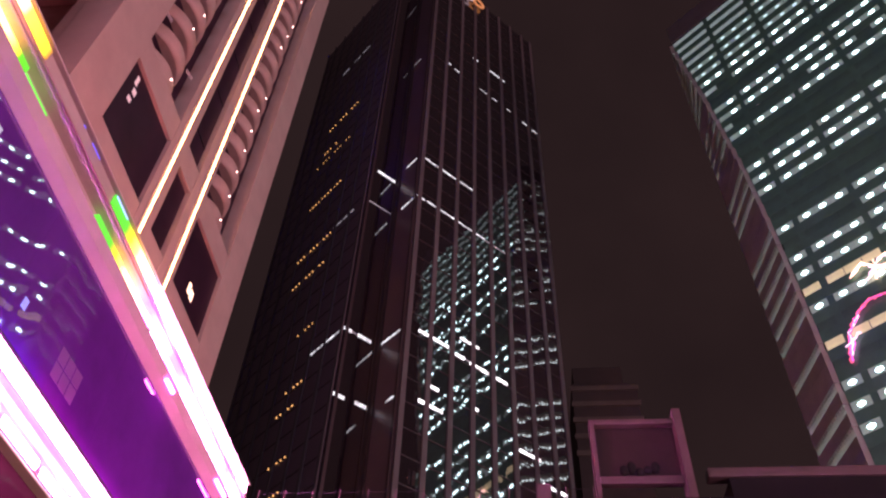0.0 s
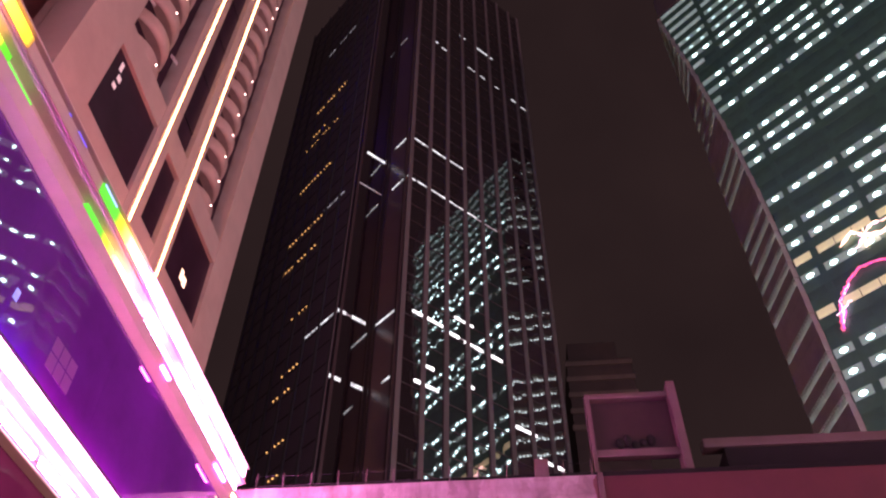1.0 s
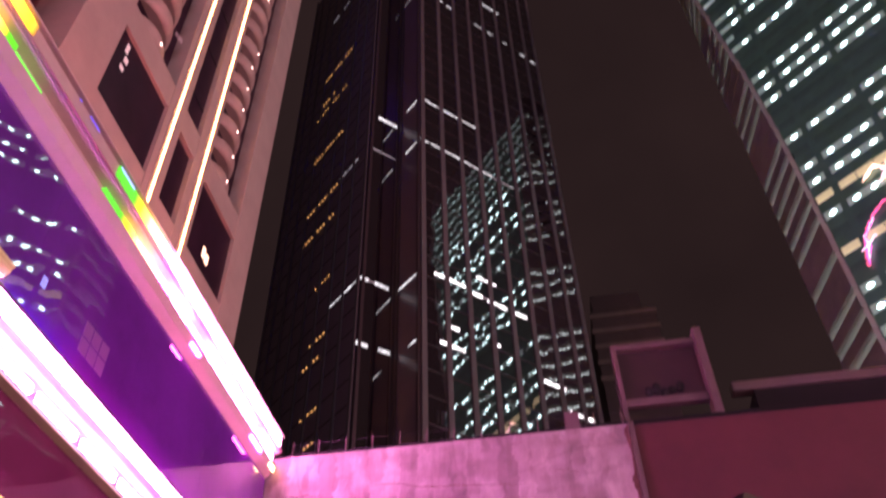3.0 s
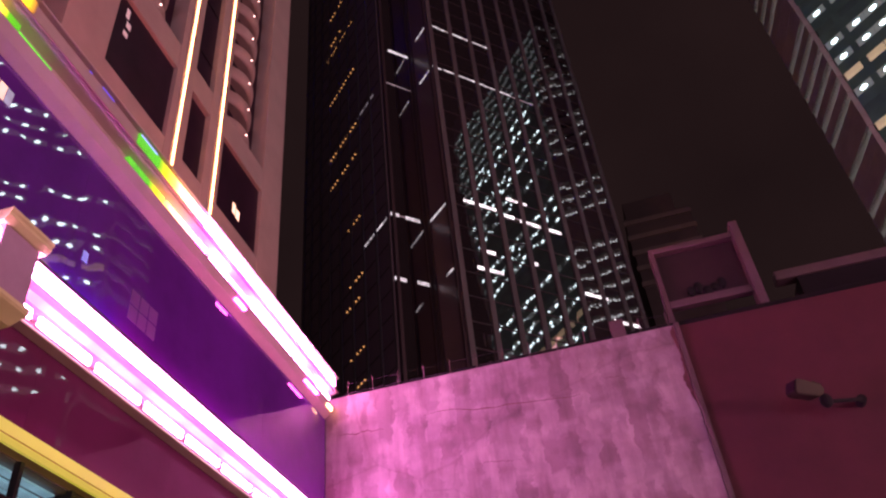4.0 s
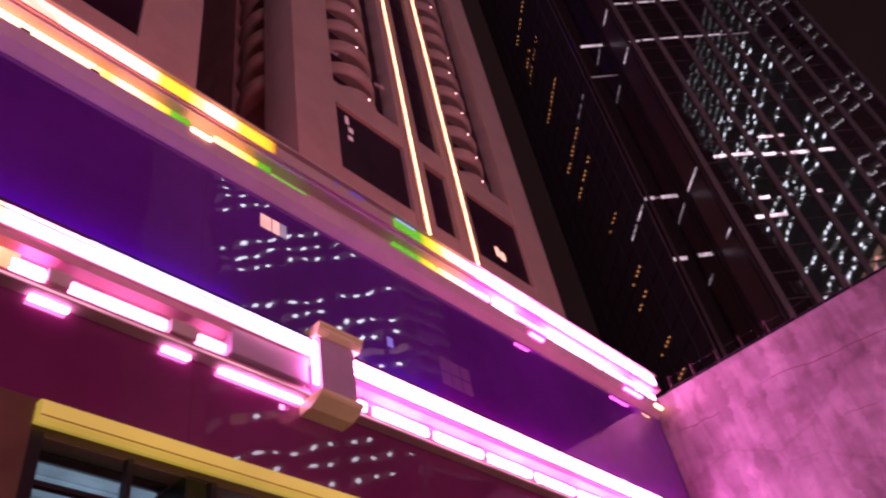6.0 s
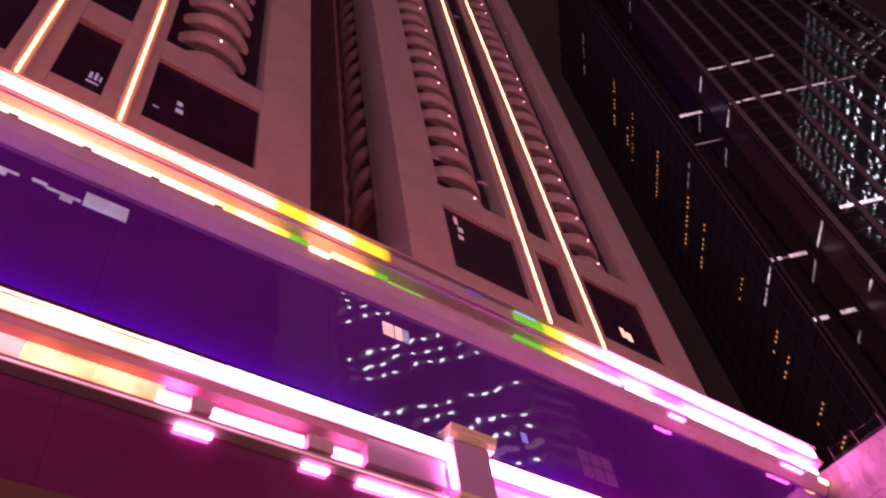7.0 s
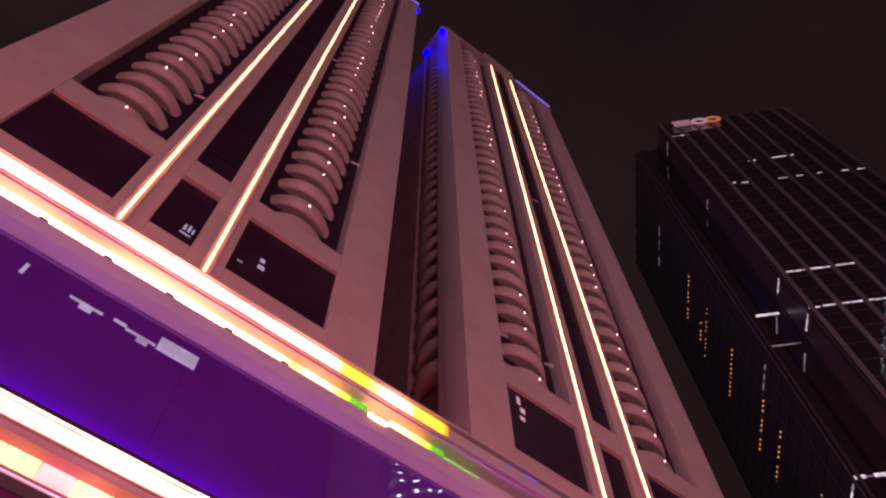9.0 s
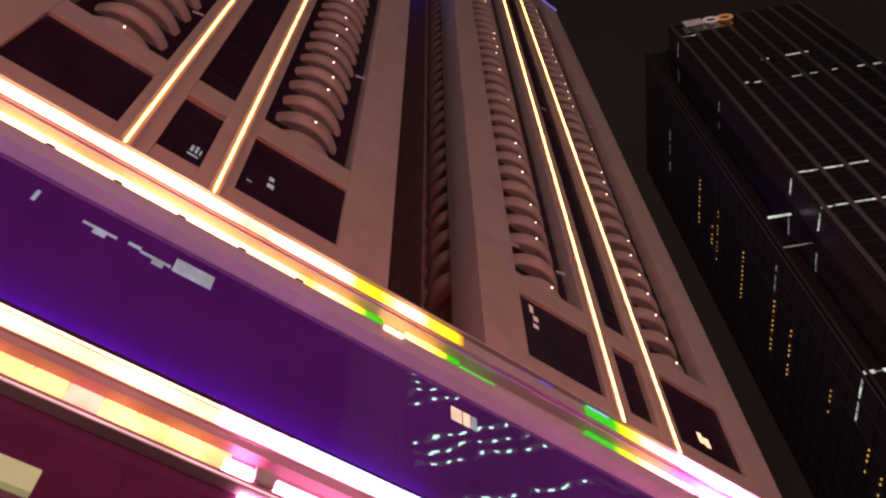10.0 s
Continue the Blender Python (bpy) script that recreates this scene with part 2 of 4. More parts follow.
def led_run(name, stops, strength):
    """An LED strip whose colour changes along its length: (y, red, green, blue) in order."""
    m = lit(name, (1.0, 0.6, 0.3), strength)
    n, l = m.node_tree.nodes, m.node_tree.links
    n["Principled BSDF"].inputs["Base Color"].default_value = (0.03, 0.03, 0.03, 1)
    co, se, mr, ra = n.new("ShaderNodeTexCoord"), n.new("ShaderNodeSeparateXYZ"), n.new("ShaderNodeMapRange"), n.new("ShaderNodeValToRGB")
    lo, hi = stops[0][0], stops[-1][0]
    mr.inputs["From Min"].default_value, mr.inputs["From Max"].default_value = lo, hi
    for i, (y, *c) in enumerate(stops):
        at = (y - lo) / (hi - lo)
        e = ra.color_ramp.elements[i] if i < 2 else ra.color_ramp.elements.new(at)
        e.position, e.color = at, (*c, 1)
    l.new(co.outputs["Object"], se.inputs["Vector"])
    l.new(se.outputs["Y"], mr.inputs["Value"])
    l.new(mr.outputs["Result"], ra.inputs["Fac"])
    l.new(ra.outputs["Color"], n["Principled BSDF"].inputs["Emission Color"])
    return m


M_CONCRETE = concrete()

L_RUN_A = led_run("led_run_gold", [(1.6, 1, .55, .3), (2.25, 1, .55, .25), (2.4, .42, .26, .01), (2.72, .40, .25, .0), (2.9, .5, .26, .08), (3.08, 1, .55, .25), (3.28, 1, .55, .2), (3.45, .42, .26, .01), (3.84, .34, .2, .0), (3.97, .04, .015, .005)], 6.5)
L_RUN_B = led_run("led_run_gold_green", [(1.1, 1, .55, .2), (1.7, 1, .52, .16), (1.85, .5, .3, .02), (2.05, 1, .55, .2), (2.3, .8, .45, .1), (2.5, .4, .28, .01), (2.62, .004, .13, .0), (2.84, .0, .11, .0), (3.17, .9, .45, .12), (3.45, .8, .45, .08), (3.66, .4, .28, .01), (3.78, .004, .12, .0), (3.96, .0, .10, .0)], 6.5)
L_RUN_C = led_run("led_run_green", [(5.98, .0, .11, .002), (6.45, .0, .12, .002), (6.64, .20, .22, .0), (6.86, .5, .3, .03), (7.05, .9, .5, .18), (7.4, 1, .55, .35), (7.72, 1, .4, .75)], 6.5)
L_MAGENTA = lit("led_magenta_white", (1.0, 0.33, 0.80), 40, 0.35, 1.1)
L_PINK = lit("led_pink_white", (1.0, 0.32, 0.66), 30, 0.4, 0.9)
L_WARM = lit("led_warm_white", (1.0, 0.52, 0.27), 8, 0.72, 0.9)
L_BAND = lit("led_band_warm", (1.0, 0.66, 0.28), 3.2, 0.6, 0.9)
L_BANDPINK = lit("led_band_pink", (1.0, 0.52, 0.62), 5.0, 0.6, 0.9)
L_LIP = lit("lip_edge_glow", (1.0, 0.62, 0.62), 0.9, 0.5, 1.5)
L_GLOW = lit("led_soft_gold", (1.0, 0.54, 0.20), 9, 0.6, 0.9)
L_SEGMENT_GOLD = lit("led_segment_gold", (1.0, 0.56, 0.18), 2.2, 0.5, 3.0)
L_SEGMENT = lit("led_segment_peach", (1.0, 0.42, 0.28), 1.5, 0.45, 2.2)
L_AMBER = lit("led_amber", (1.0, 0.55, 0.16), 16, 0.6, 1.2)
L_GREEN = lit("led_green", (0.0, 1.0, 0.02), 1.2, 0.4, 2.0)
L_GREEN.node_tree.nodes["Principled BSDF"].inputs["Base Color"].default_value = (0.03, 0.05, 0.03, 1)
L_BLUE = lit("led_blue", (0.09, 0.08, 1.0), 0.7)
L_BLUEWASH = lit("crown_blue_wash", (0.0006, 0.0004, 1.0), 620)
L_VIOLET = lit("uplight_violet", (0.32, 0.06, 1.0), 20)
L_UPPINK = lit("uplight_magenta", (1.0, 0.10, 0.55), 24)
L_TOWERFILL = lit("tower_fill_pink", (1.0, 0.22, 0.22), 20)
L_TROUGHPINK = lit("led_trough_pink", (1.0, 0.40, 0.72), 6, 0.7, 2.2)
L_HOTBAR = lit("led_hot_bar", (1.0, 0.36, 0.68), 15, 0.3, 1.5)
L_HANG = lit("led_hot_pink", (1.0, 0.28, 0.62), 26, 0.3, 1.5)
# Yellow window-head paint with emission added to brighten it
L_TRIM = lit("glowing_yellow_trim", (0.82, 0.95, 0.05), 0.42, 0.15, 1.0)
L_SIDEPANE = lit("side_pane_glow", (0.86, 0.84, 0.66), 0.055, 0.3, 0.5)
# Emission added to brighten the cream window head
L_SIDETRIM = lit("glowing_cream_trim", (0.80, 0.88, 0.36), 0.30, 0.3, 1.0)
L_SIDEDIM = lit("dim_side_pane", (0.86, 0.84, 0.66), 0.05, 0.3, 0.5)
L_SIDE = lit("side_ceiling_light", (0.66, 1.0, 0.80), 1.7, 0.3, 0.5)
L_SKYBLUE = lit("led_sky_blue", (0.25, 0.42, 1.0), 1.5)
L_CROWN = lit("crown_blue_bar", (0.20, 0.22, 1.0), 0.55)
L_LINE = lit("led_peach_line", (1.0, 0.47, 0.12), 15, 0.35, 0.5)
L_DOT = lit("balcony_lamp_glow", (1.0, 0.72, 0.52), 7)
L_OFFICE = lit("office_light_teal", (0.44, 0.96, 0.68), 0.10, 0.35, 0.4)
L_PLAIN = lit("office_plain_light", (0.52, 0.96, 0.74), 0.14, 0.4, 0.5)
L_SOFTTUBE = lit("office_far_light", (0.50, 1.0, 0.80), 1.0)
L_TUBE = lit("office_ceiling_light", (0.50, 1.0, 0.80), 6.5)
L_OFFICE_WARM = lit("office_light_warm", (0.84, 0.90, 0.40), 0.30, 0.3, 0.6)
L_STRIP = lit("tower_office_light", (0.74, 0.95, 0.78), 0.55, 0.85, 1.4)
L_STRIP_FAINT = lit("tower_faint_light", (0.78, 0.92, 0.80), 0.13, 0.8, 1.0)
L_STRIP_LOW = lit("tower_lower_light", (0.80, 0.98, 0.80), 1.6, 0.8, 1.2)
L_GOLD = lit("tower_window_gold", (1.0, 0.58, 0.13), 0.8)
L_WINDOW_WARM = lit("home_window_warm", (1.0, 0.70, 0.38), 1.6)
L_SHOP = lit("shop_ceiling_panel", (0.17, 0.64, 0.62), 0.45, 0.4, 3.0)
L_TEAL = lit("pale_teal_glow", (0.40, 0.62, 0.70), 0.32, 0.55, 5)
# Reflections in the podium glass, drawn as glowing colour
L_PALEBLUE = lit("reflection_blue", (0.20, 0.38, 1.0), 0.45, 0.5, 8)
L_MAUVE = lit("reflection_mauve", (0.50, 0.36, 0.72), 0.016, 0.5, 5)
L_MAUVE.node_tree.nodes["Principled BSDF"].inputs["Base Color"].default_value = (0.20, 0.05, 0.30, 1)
L_CREAM = lit("reflection_cream", (1.0, 0.80, 0.50), 0.8, 0.4, 4)
L_SIGN_WHITE = lit("sign_white", (1.0, 0.85, 0.72), 0.22)
L_BAR = lit("sign_bar_white", (1.0, 0.85, 0.74), 0.10, 0.5, 0.8)
L_SIGN_ORANGE = lit("sign_orange", (1.0, 0.42, 0.08), 0.26)
L_RED = lit("red_sign_glow", (1.0, 0.12, 0.20), 0.8, 0.6, 0.5)
L_FUCHSIA = lit("fuchsia_sign_glow", (1.0, 0.10, 0.55), 0.9, 0.6, 0.5)
L_NEONWHITE = lit("pale_sign_glow", (1.0, 0.72, 0.85), 1.2, 0.6, 0.5)
L_FIRE = lit("orange_sign_glow", (1.0, 0.62, 0.35), 2.5, 0.6, 0.5)


# ---- building blocks ----
def box(bm, x0, x1, y0, y1, z0, z1, bevel=0.0):
    r = bmesh.ops.create_cube(bm, size=1.0, matrix=Matrix.LocRotScale(((x0 + x1) / 2, (y0 + y1) / 2, (z0 + z1) / 2), None, (abs(x1 - x0), abs(y1 - y0), abs(z1 - z0))))
    if bevel:
        es = list({e for v in r["verts"] for e in v.link_edges})
        bmesh.ops.bevel(bm, geom=es, offset=bevel, segments=2, affect="EDGES", profile=0.7)
    return bm


def fresh_box(*a, **k):
    return box(bmesh.new(), *a, **k)


def prism(bm, outline, y0, y1):
    """A profile of (x, z) points drawn out along y."""
    a = [bm.verts.new((x, y0, z)) for x, z in outline]
    b = [bm.verts.new((x, y1, z)) for x, z in outline]
    n = len(a)
    for i in range(n):
        bm.faces.new((a[i], a[(i + 1) % n], b[(i + 1) % n], b[i]))
    bm.faces.new(a[::-1])
    bm.faces.new(b)
    bmesh.ops.recalc_face_normals(bm, faces=bm.faces)
    return bm


def column(bm, plan, z0, z1):
    """A plan of (x, y) points drawn up from z0 to z1."""
    a = [bm.verts.new((x, y, z0)) for x, y in plan]
    b = [bm.verts.new((x, y, z1)) for x, y in plan]
    n = len(a)
    for i in range(n):
        bm.faces.new((a[i], a[(i + 1) % n], b[(i + 1) % n], b[i]))
    bm.faces.new(a[::-1])
    bm.faces.new(b)
    bmesh.ops.recalc_face_normals(bm, faces=bm.faces)
    return bm


def slab(bm, p, along, out, s0, s1, n0, n1, z0, z1):
    """A box on an upright face: s along it, n out of it."""
    cs = []
    for z in (z0, z1):
        for s, n in ((s0, n0), (s1, n0), (s1, n1), (s0, n1)):
            cs.append(bm.verts.new((p[0] + along[0] * s + out[0] * n, p[1] + along[1] * s + out[1] * n, z)))
    for f in ((0, 1, 2, 3), (4, 5, 6, 7), (0, 1, 5, 4), (1, 2, 6, 5), (2, 3, 7, 6), (3, 0, 4, 7)):
        bm.faces.new([cs[i] for i in f])
    bmesh.ops.recalc_face_normals(bm, faces=list({f for v in cs for f in v.link_faces}))
    return bm


def tube(bm, a, b, r, seg=8):
    a, b = Vector(a), Vector(b)
    q = (b - a).to_track_quat("Z", "Y").to_matrix().to_4x4()
    bmesh.ops.create_cone(bm, cap_ends=True, segments=seg, radius1=r, radius2=r, depth=(b - a).length, matrix=Matrix.Translation((a + b) / 2) @ q)
    return bm


def bent_tube(bm, pts, out, r, seg=6):
    """One tube through points that lie on a face whose way out is given; its thickness varies a little."""
    out, rings = Vector(out), []
    pts = [Vector(p) for p in pts]
    for i, p in enumerate(pts):
        along = (pts[min(i + 1, len(pts) - 1)] - pts[max(i - 1, 0)]).normalized()
        side, w = along.cross(out), r * (0.75 + 0.5 * ((i * 7) % 5) / 4)
        rings.append([bm.verts.new(p + w * (math.cos(a) * out + math.sin(a) * side)) for a in (2 * math.pi * k / seg for k in range(seg))])
    for a, b in zip(rings, rings[1:]):
        for k in range(seg):
            bm.faces.new((a[k], a[(k + 1) % seg], b[(k + 1) % seg], b[k]))
    bm.faces.new(rings[0][::-1])
    bm.faces.new(rings[-1])
    bmesh.ops.recalc_face_normals(bm, faces=bm.faces)
    return bm


def mesh_of(name, bm, material):
    me = bpy.data.meshes.new(name)
    bm.to_mesh(me)
    bm.free()
    for m in (material if isinstance(material, (list, tuple)) else [material]):
        me.materials.append(m)
    return me


def part(name, bm, material, parent=None, label="", kind=""):
    ob = new(name, mesh_of(name, bm, material))
    ob.parent = parent
    return tagged(ob, label=label, kind=kind)


def share(name, me, parent, m=None, label=""):
    ob = new(name, me)
    ob.parent = parent
    if m is not None:
        ob.matrix_basis = m
    return tagged(ob, label=label)


def thing(name, at, label, category, group="", kind=""):
    ob = new(name)
    ob.location = at
    ob.empty_display_size = 0.2
    return tagged(ob, label, category, group, kind)


# The podium and the end wall are written down small, placed to fit the camera's view; GROW scales them about its eye.
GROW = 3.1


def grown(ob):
    """Scales such a thing about the camera's eye, so that it looks the same from there."""
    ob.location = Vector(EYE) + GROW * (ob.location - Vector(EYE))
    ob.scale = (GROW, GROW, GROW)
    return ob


# ---- ground and end wall ----
ground = tagged(part("ground", fresh_box(-1500, 1500, -1500, 1500, -0.4, 0.0), M_ASPHALT), "dark asphalt ground running to the horizon", "ground", kind="structure")

WALL_Y = 13.0
wall_top = 9.18
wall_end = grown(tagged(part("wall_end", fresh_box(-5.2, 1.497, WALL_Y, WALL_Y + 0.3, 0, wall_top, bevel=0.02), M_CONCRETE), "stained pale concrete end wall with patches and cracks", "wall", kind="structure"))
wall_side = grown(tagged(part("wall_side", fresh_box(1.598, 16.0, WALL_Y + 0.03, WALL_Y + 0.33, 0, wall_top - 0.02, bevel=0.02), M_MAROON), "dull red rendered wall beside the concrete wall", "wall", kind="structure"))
bm = bmesh.new()
box(bm, 1.50, 1.595, WALL_Y - 0.05, WALL_Y + 0.3, 0, wall_top + 0.02, bevel=0.02)
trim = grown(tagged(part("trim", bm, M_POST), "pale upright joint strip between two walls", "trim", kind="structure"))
bm = bmesh.new()
rows = []
for i in range(41):
    z = wall_top - 0.03 - i * 0.04
    w = 0.05 + 0.06 * max(0.0, noise.noise((0.3, 0.1, z * 1.7)) + 0.5) + 0.05 * noise.noise((2.0, 0.4, z * 7)) + 0.03 * noise.noise((5.0, 0.4, z * 19))
    if i > 30:
        w *= (40 - i) / 10
    rows.append([bm.verts.new((x, y, z)) for x, y in ((1.499 - max(w, 0.012), WALL_Y + 0.01), (1.499 - max(w, 0.012), WALL_Y - 0.004), (1.494, WALL_Y - 0.008), (1.494, WALL_Y + 0.01))])
for a, b in zip(rows, rows[1:]):
    for i in range(3):
        bm.faces.new((a[i], b[i], b[i + 1], a[i + 1]))
bmesh.ops.recalc_face_normals(bm, faces=bm.faces)
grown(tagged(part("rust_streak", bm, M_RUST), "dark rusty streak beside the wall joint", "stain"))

# hairline cracks in the render
for x0, z0, x1, z1, wide in ((-3.3, 8.45, -0.4, 8.2, 0.02), (-4.95, 8.40, -4.05, 8.32, 0.022), (0.05, 8.44, 0.5, 8.34, 0.012), (-2.4, 7.30, -1.6, 7.22, 0.012)):
    bm = bmesh.new()
    upper, lower = [], []
    for i in range(25):
        u = i / 24
        z = z0 + (z1 - z0) * u + 0.06 * noise.noise((x0 * 3 + u * 4, 1.7, z0)) + 0.025 * noise.noise((x0 + u * 17, 4.1, z0))
        h = wide * (0.25 + 0.75 * math.sin(math.pi * u)) * (0.7 + 0.5 * noise.noise((u * 13, z0, 2.0)))
        upper.append(bm.verts.new((x0 + (x1 - x0) * u, WALL_Y - 0.003, z + h / 2)))
        lower.append(bm.verts.new((x0 + (x1 - x0) * u, WALL_Y - 0.003, z - h / 2)))
    for i in range(24):
        bm.faces.new((lower[i], lower[i + 1], upper[i + 1], upper[i]))
    bmesh.ops.recalc_face_normals(bm, faces=bm.faces)
    part("crack", bm, M_RUST, wall_end, "dark hairline crack")

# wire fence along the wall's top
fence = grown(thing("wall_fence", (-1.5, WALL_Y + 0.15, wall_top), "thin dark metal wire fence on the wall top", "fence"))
post_me = mesh_of("post", tube(bmesh.new(), (0, 0, 0), (0, 0, 0.40), 0.012, 6), M_POST)
for i in range(13):
    share("post", post_me, fence, pose(-3.3 + i * 0.52, 0, -0.01, random.uniform(-2, 2), random.uniform(-3, 3), 0))
for z in (0.14, 0.33):
    bm = tube(bmesh.new(), (-3.3, 0, z), (2.94, 0, z + random.uniform(-0.02, 0.02)), 0.004, 5)
    part("wire", bm, M_FENCE, fence)
bm = bmesh.new()
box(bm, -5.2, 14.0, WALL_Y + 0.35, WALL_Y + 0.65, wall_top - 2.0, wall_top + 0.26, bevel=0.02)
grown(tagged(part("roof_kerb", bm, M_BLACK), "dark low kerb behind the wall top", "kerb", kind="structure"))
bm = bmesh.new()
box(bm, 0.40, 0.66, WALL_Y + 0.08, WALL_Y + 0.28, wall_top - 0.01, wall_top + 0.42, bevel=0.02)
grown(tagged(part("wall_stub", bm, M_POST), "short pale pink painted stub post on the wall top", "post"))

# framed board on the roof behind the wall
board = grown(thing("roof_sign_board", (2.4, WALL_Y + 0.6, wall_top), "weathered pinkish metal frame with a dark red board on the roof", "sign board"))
board_panel = part("panel", fresh_box(-0.76, 0.80, 0.22, 0.26, 0.90, 2.12), M_BOARD, board, "dark red board")
part("left_post", fresh_box(-0.86, -0.765, 0.05, 0.30, 0.0, 2.20, bevel=0.015), M_POST, board)
part("right_post", fresh_box(0.80, 0.97, -0.05, 0.32, 0.0, 2.38, bevel=0.03), M_POST, board)
part("top_rail", fresh_box(-0.762, 0.797, 0.05, 0.215, 2.08, 2.20, bevel=0.015), M_POST, board)
part("bottom_rail", fresh_box(-0.762, 0.797, 0.05, 0.215, 0.74, 0.90, bevel=0.015), M_POST, board)
part("foot_rail", fresh_box(-0.762, 0.797, 0.10, 0.24, 0.30, 0.40, bevel=0.01), M_FENCE, board)
part("lamp_stub", tube(bmesh.new(), (-0.98, 0.1, 0.0), (-0.98, 0.1, 0.34), 0.045), M_POST, board)
for i in range(5):
    bm = bmesh.new()
    bmesh.ops.create_uvsphere(bm, u_segments=10, v_segments=6, radius=0.1, matrix=pose(-0.28 + i * 0.15, 0.18, 1.10 + 0.06 * math.sin(i * 2.1)) @ Matrix.Diagonal((0.9, 0.5, 1.15 + 0.3 * math.sin(i * 1.7), 1)))
    part("dark_mark", bm, M_BLACK, board_panel, "dark unreadable mark")
bm = bmesh.new()
box(bm, 3.8, 15.5, WALL_Y + 1.2, WALL_Y + 1.5, wall_top + 1.20, wall_top + 1.41, bevel=0.04)
beam = grown(tagged(part("roof_beam", bm, M_POST), "long pinkish roof edge beam", "beam", kind="structure"))
bm = bmesh.new()
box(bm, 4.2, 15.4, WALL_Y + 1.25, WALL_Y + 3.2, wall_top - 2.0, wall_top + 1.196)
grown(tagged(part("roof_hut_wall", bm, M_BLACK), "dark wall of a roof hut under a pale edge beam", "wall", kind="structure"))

# floodlight on an arm
flood = grown(thing("wall_floodlight", (3.17, WALL_Y, 7.17), "olive metal floodlight on a bent arm fixed to the red wall", "floodlight"))
tilt = pose(-0.05, -0.5, 0.02, 14, 14, 24)
bm = bmesh.new()
prism(bm, [(-0.26, -0.12), (0.10, -0.09), (0.17, -0.02), (0.17, 0.06), (0.10, 0.11), (-0.26, 0.13), (-0.30, 0.10), (-0.30, -0.09)], -0.15, 0.15)
bmesh.ops.bevel(bm, geom=bm.edges[:], offset=0.015, segments=2, affect="EDGES")
bmesh.ops.transform(bm, matrix=tilt, verts=bm.verts)
housing = part("housing", bm, M_FLOOD, flood)
bm = box(bmesh.new(), -0.312, -0.30, -0.13, 0.13, -0.08, 0.09)
bmesh.ops.transform(bm, matrix=tilt, verts=bm.verts)
part("front_glass", bm, M_WINDOW, housing)
bm = bmesh.new()
for k in range(5):
    box(bm, 0.0 + k * 0.03, 0.012 + k * 0.03, -0.13, 0.13, 0.10, 0.15 - k * 0.006)
bmesh.ops.transform(bm, matrix=tilt, verts=bm.verts)
part("cooling_fins", bm, M_FLOOD, housing)
bm = bmesh.new()
bmesh.ops.create_uvsphere(bm, u_segments=12, v_segments=8, radius=0.10, matrix=pose(0.16, -0.42, -0.14) @ Matrix.Diagonal((1, 0.8, 1.2, 1)))
part("joint", bm, M_BLACK, flood)
bm = tube(bmesh.new(), (0.16, -0.42, -0.16), (0.75, -0.12, -0.10), 0.035)
part("arm", bm, M_BLACK, flood)
bm = tube(bmesh.new(), (0.75, -0.14, -0.10), (0.75, 0.04, -0.10), 0.08)
part("wall_plate", bm, M_BLACK, flood)

# ---- podium with lit cornices ----
FX = -5.2
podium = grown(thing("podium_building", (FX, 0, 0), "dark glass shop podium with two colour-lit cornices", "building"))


def P(name, bm, material, label="", parent=podium, kind=""):
    for v in bm.verts:
        v.co.x -= FX
    return part(name, bm, material, parent, label, kind)


Y0, Y1 = -16.0, 12.98
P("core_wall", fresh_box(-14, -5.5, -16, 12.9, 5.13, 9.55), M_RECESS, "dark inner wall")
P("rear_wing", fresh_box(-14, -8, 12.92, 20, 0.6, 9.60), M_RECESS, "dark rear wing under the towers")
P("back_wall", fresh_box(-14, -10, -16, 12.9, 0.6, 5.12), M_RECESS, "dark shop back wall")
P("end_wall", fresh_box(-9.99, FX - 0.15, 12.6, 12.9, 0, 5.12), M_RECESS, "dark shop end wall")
P("roof_deck", fresh_box(-14, -5.45, -16, Y1, 9.56, 9.62), M_STONE)

# upper glass band: panes between the cornices
y = Y0
while y < Y1 - 0.1:
    w = min(2.4, Y1 - y)
    P("glass_panel", fresh_box(FX - 0.06, FX, y + 0.001, y + w - 0.001, 6.55, 8.78), M_PANEL)
    y += w
# lower glass band
y = Y0
while y < Y1 - 0.1:
    w = min(2.4, Y1 - y)
    P("lower_glass_panel", fresh_box(FX - 0.06, FX, y + 0.001, y + w - 0.001, 5.22, 6.35), M_PANEL_LOW)
    y += w

# upper cornice, a bevelled fascia with a light trough and a projecting lip
UP = [(FX - 0.3, 8.76), (FX + 0.01, 8.76), (FX + 0.12, 8.86), (FX + 0.18, 9.00), (FX + 0.07, 9.03), (FX + 0.07, 9.22), (FX + 0.22, 9.25),
      (FX + 0.24, 9.30), (FX + 0.24, 9.52), (FX + 0.20, 9.55), (FX - 0.3, 9.55)]
P("upper_cornice", prism(bmesh.new(), UP, Y0, Y1 - 0.02), M_CORNICE, "cream painted moulded cornice")
P("cornice_fillet", fresh_box(FX + 0.242, FX + 0.27, Y0, Y1 - 0.02, 9.262, 9.285), M_TROUGH)
P("cornice_cap", fresh_box(FX - 0.2, FX + 0.29, Y0, Y1 - 0.02, 9.555, 9.585, bevel=0.008), M_CORNICE)
# Hidden glowing strip behind the cornice, added to tint the towers pink
P("tower_fill_strip", fresh_box(FX - 0.42, FX - 0.30, Y0, Y1 - 0.1, 9.63, 9.70), L_TOWERFILL, "hidden pink fill strip added to tint the towers")
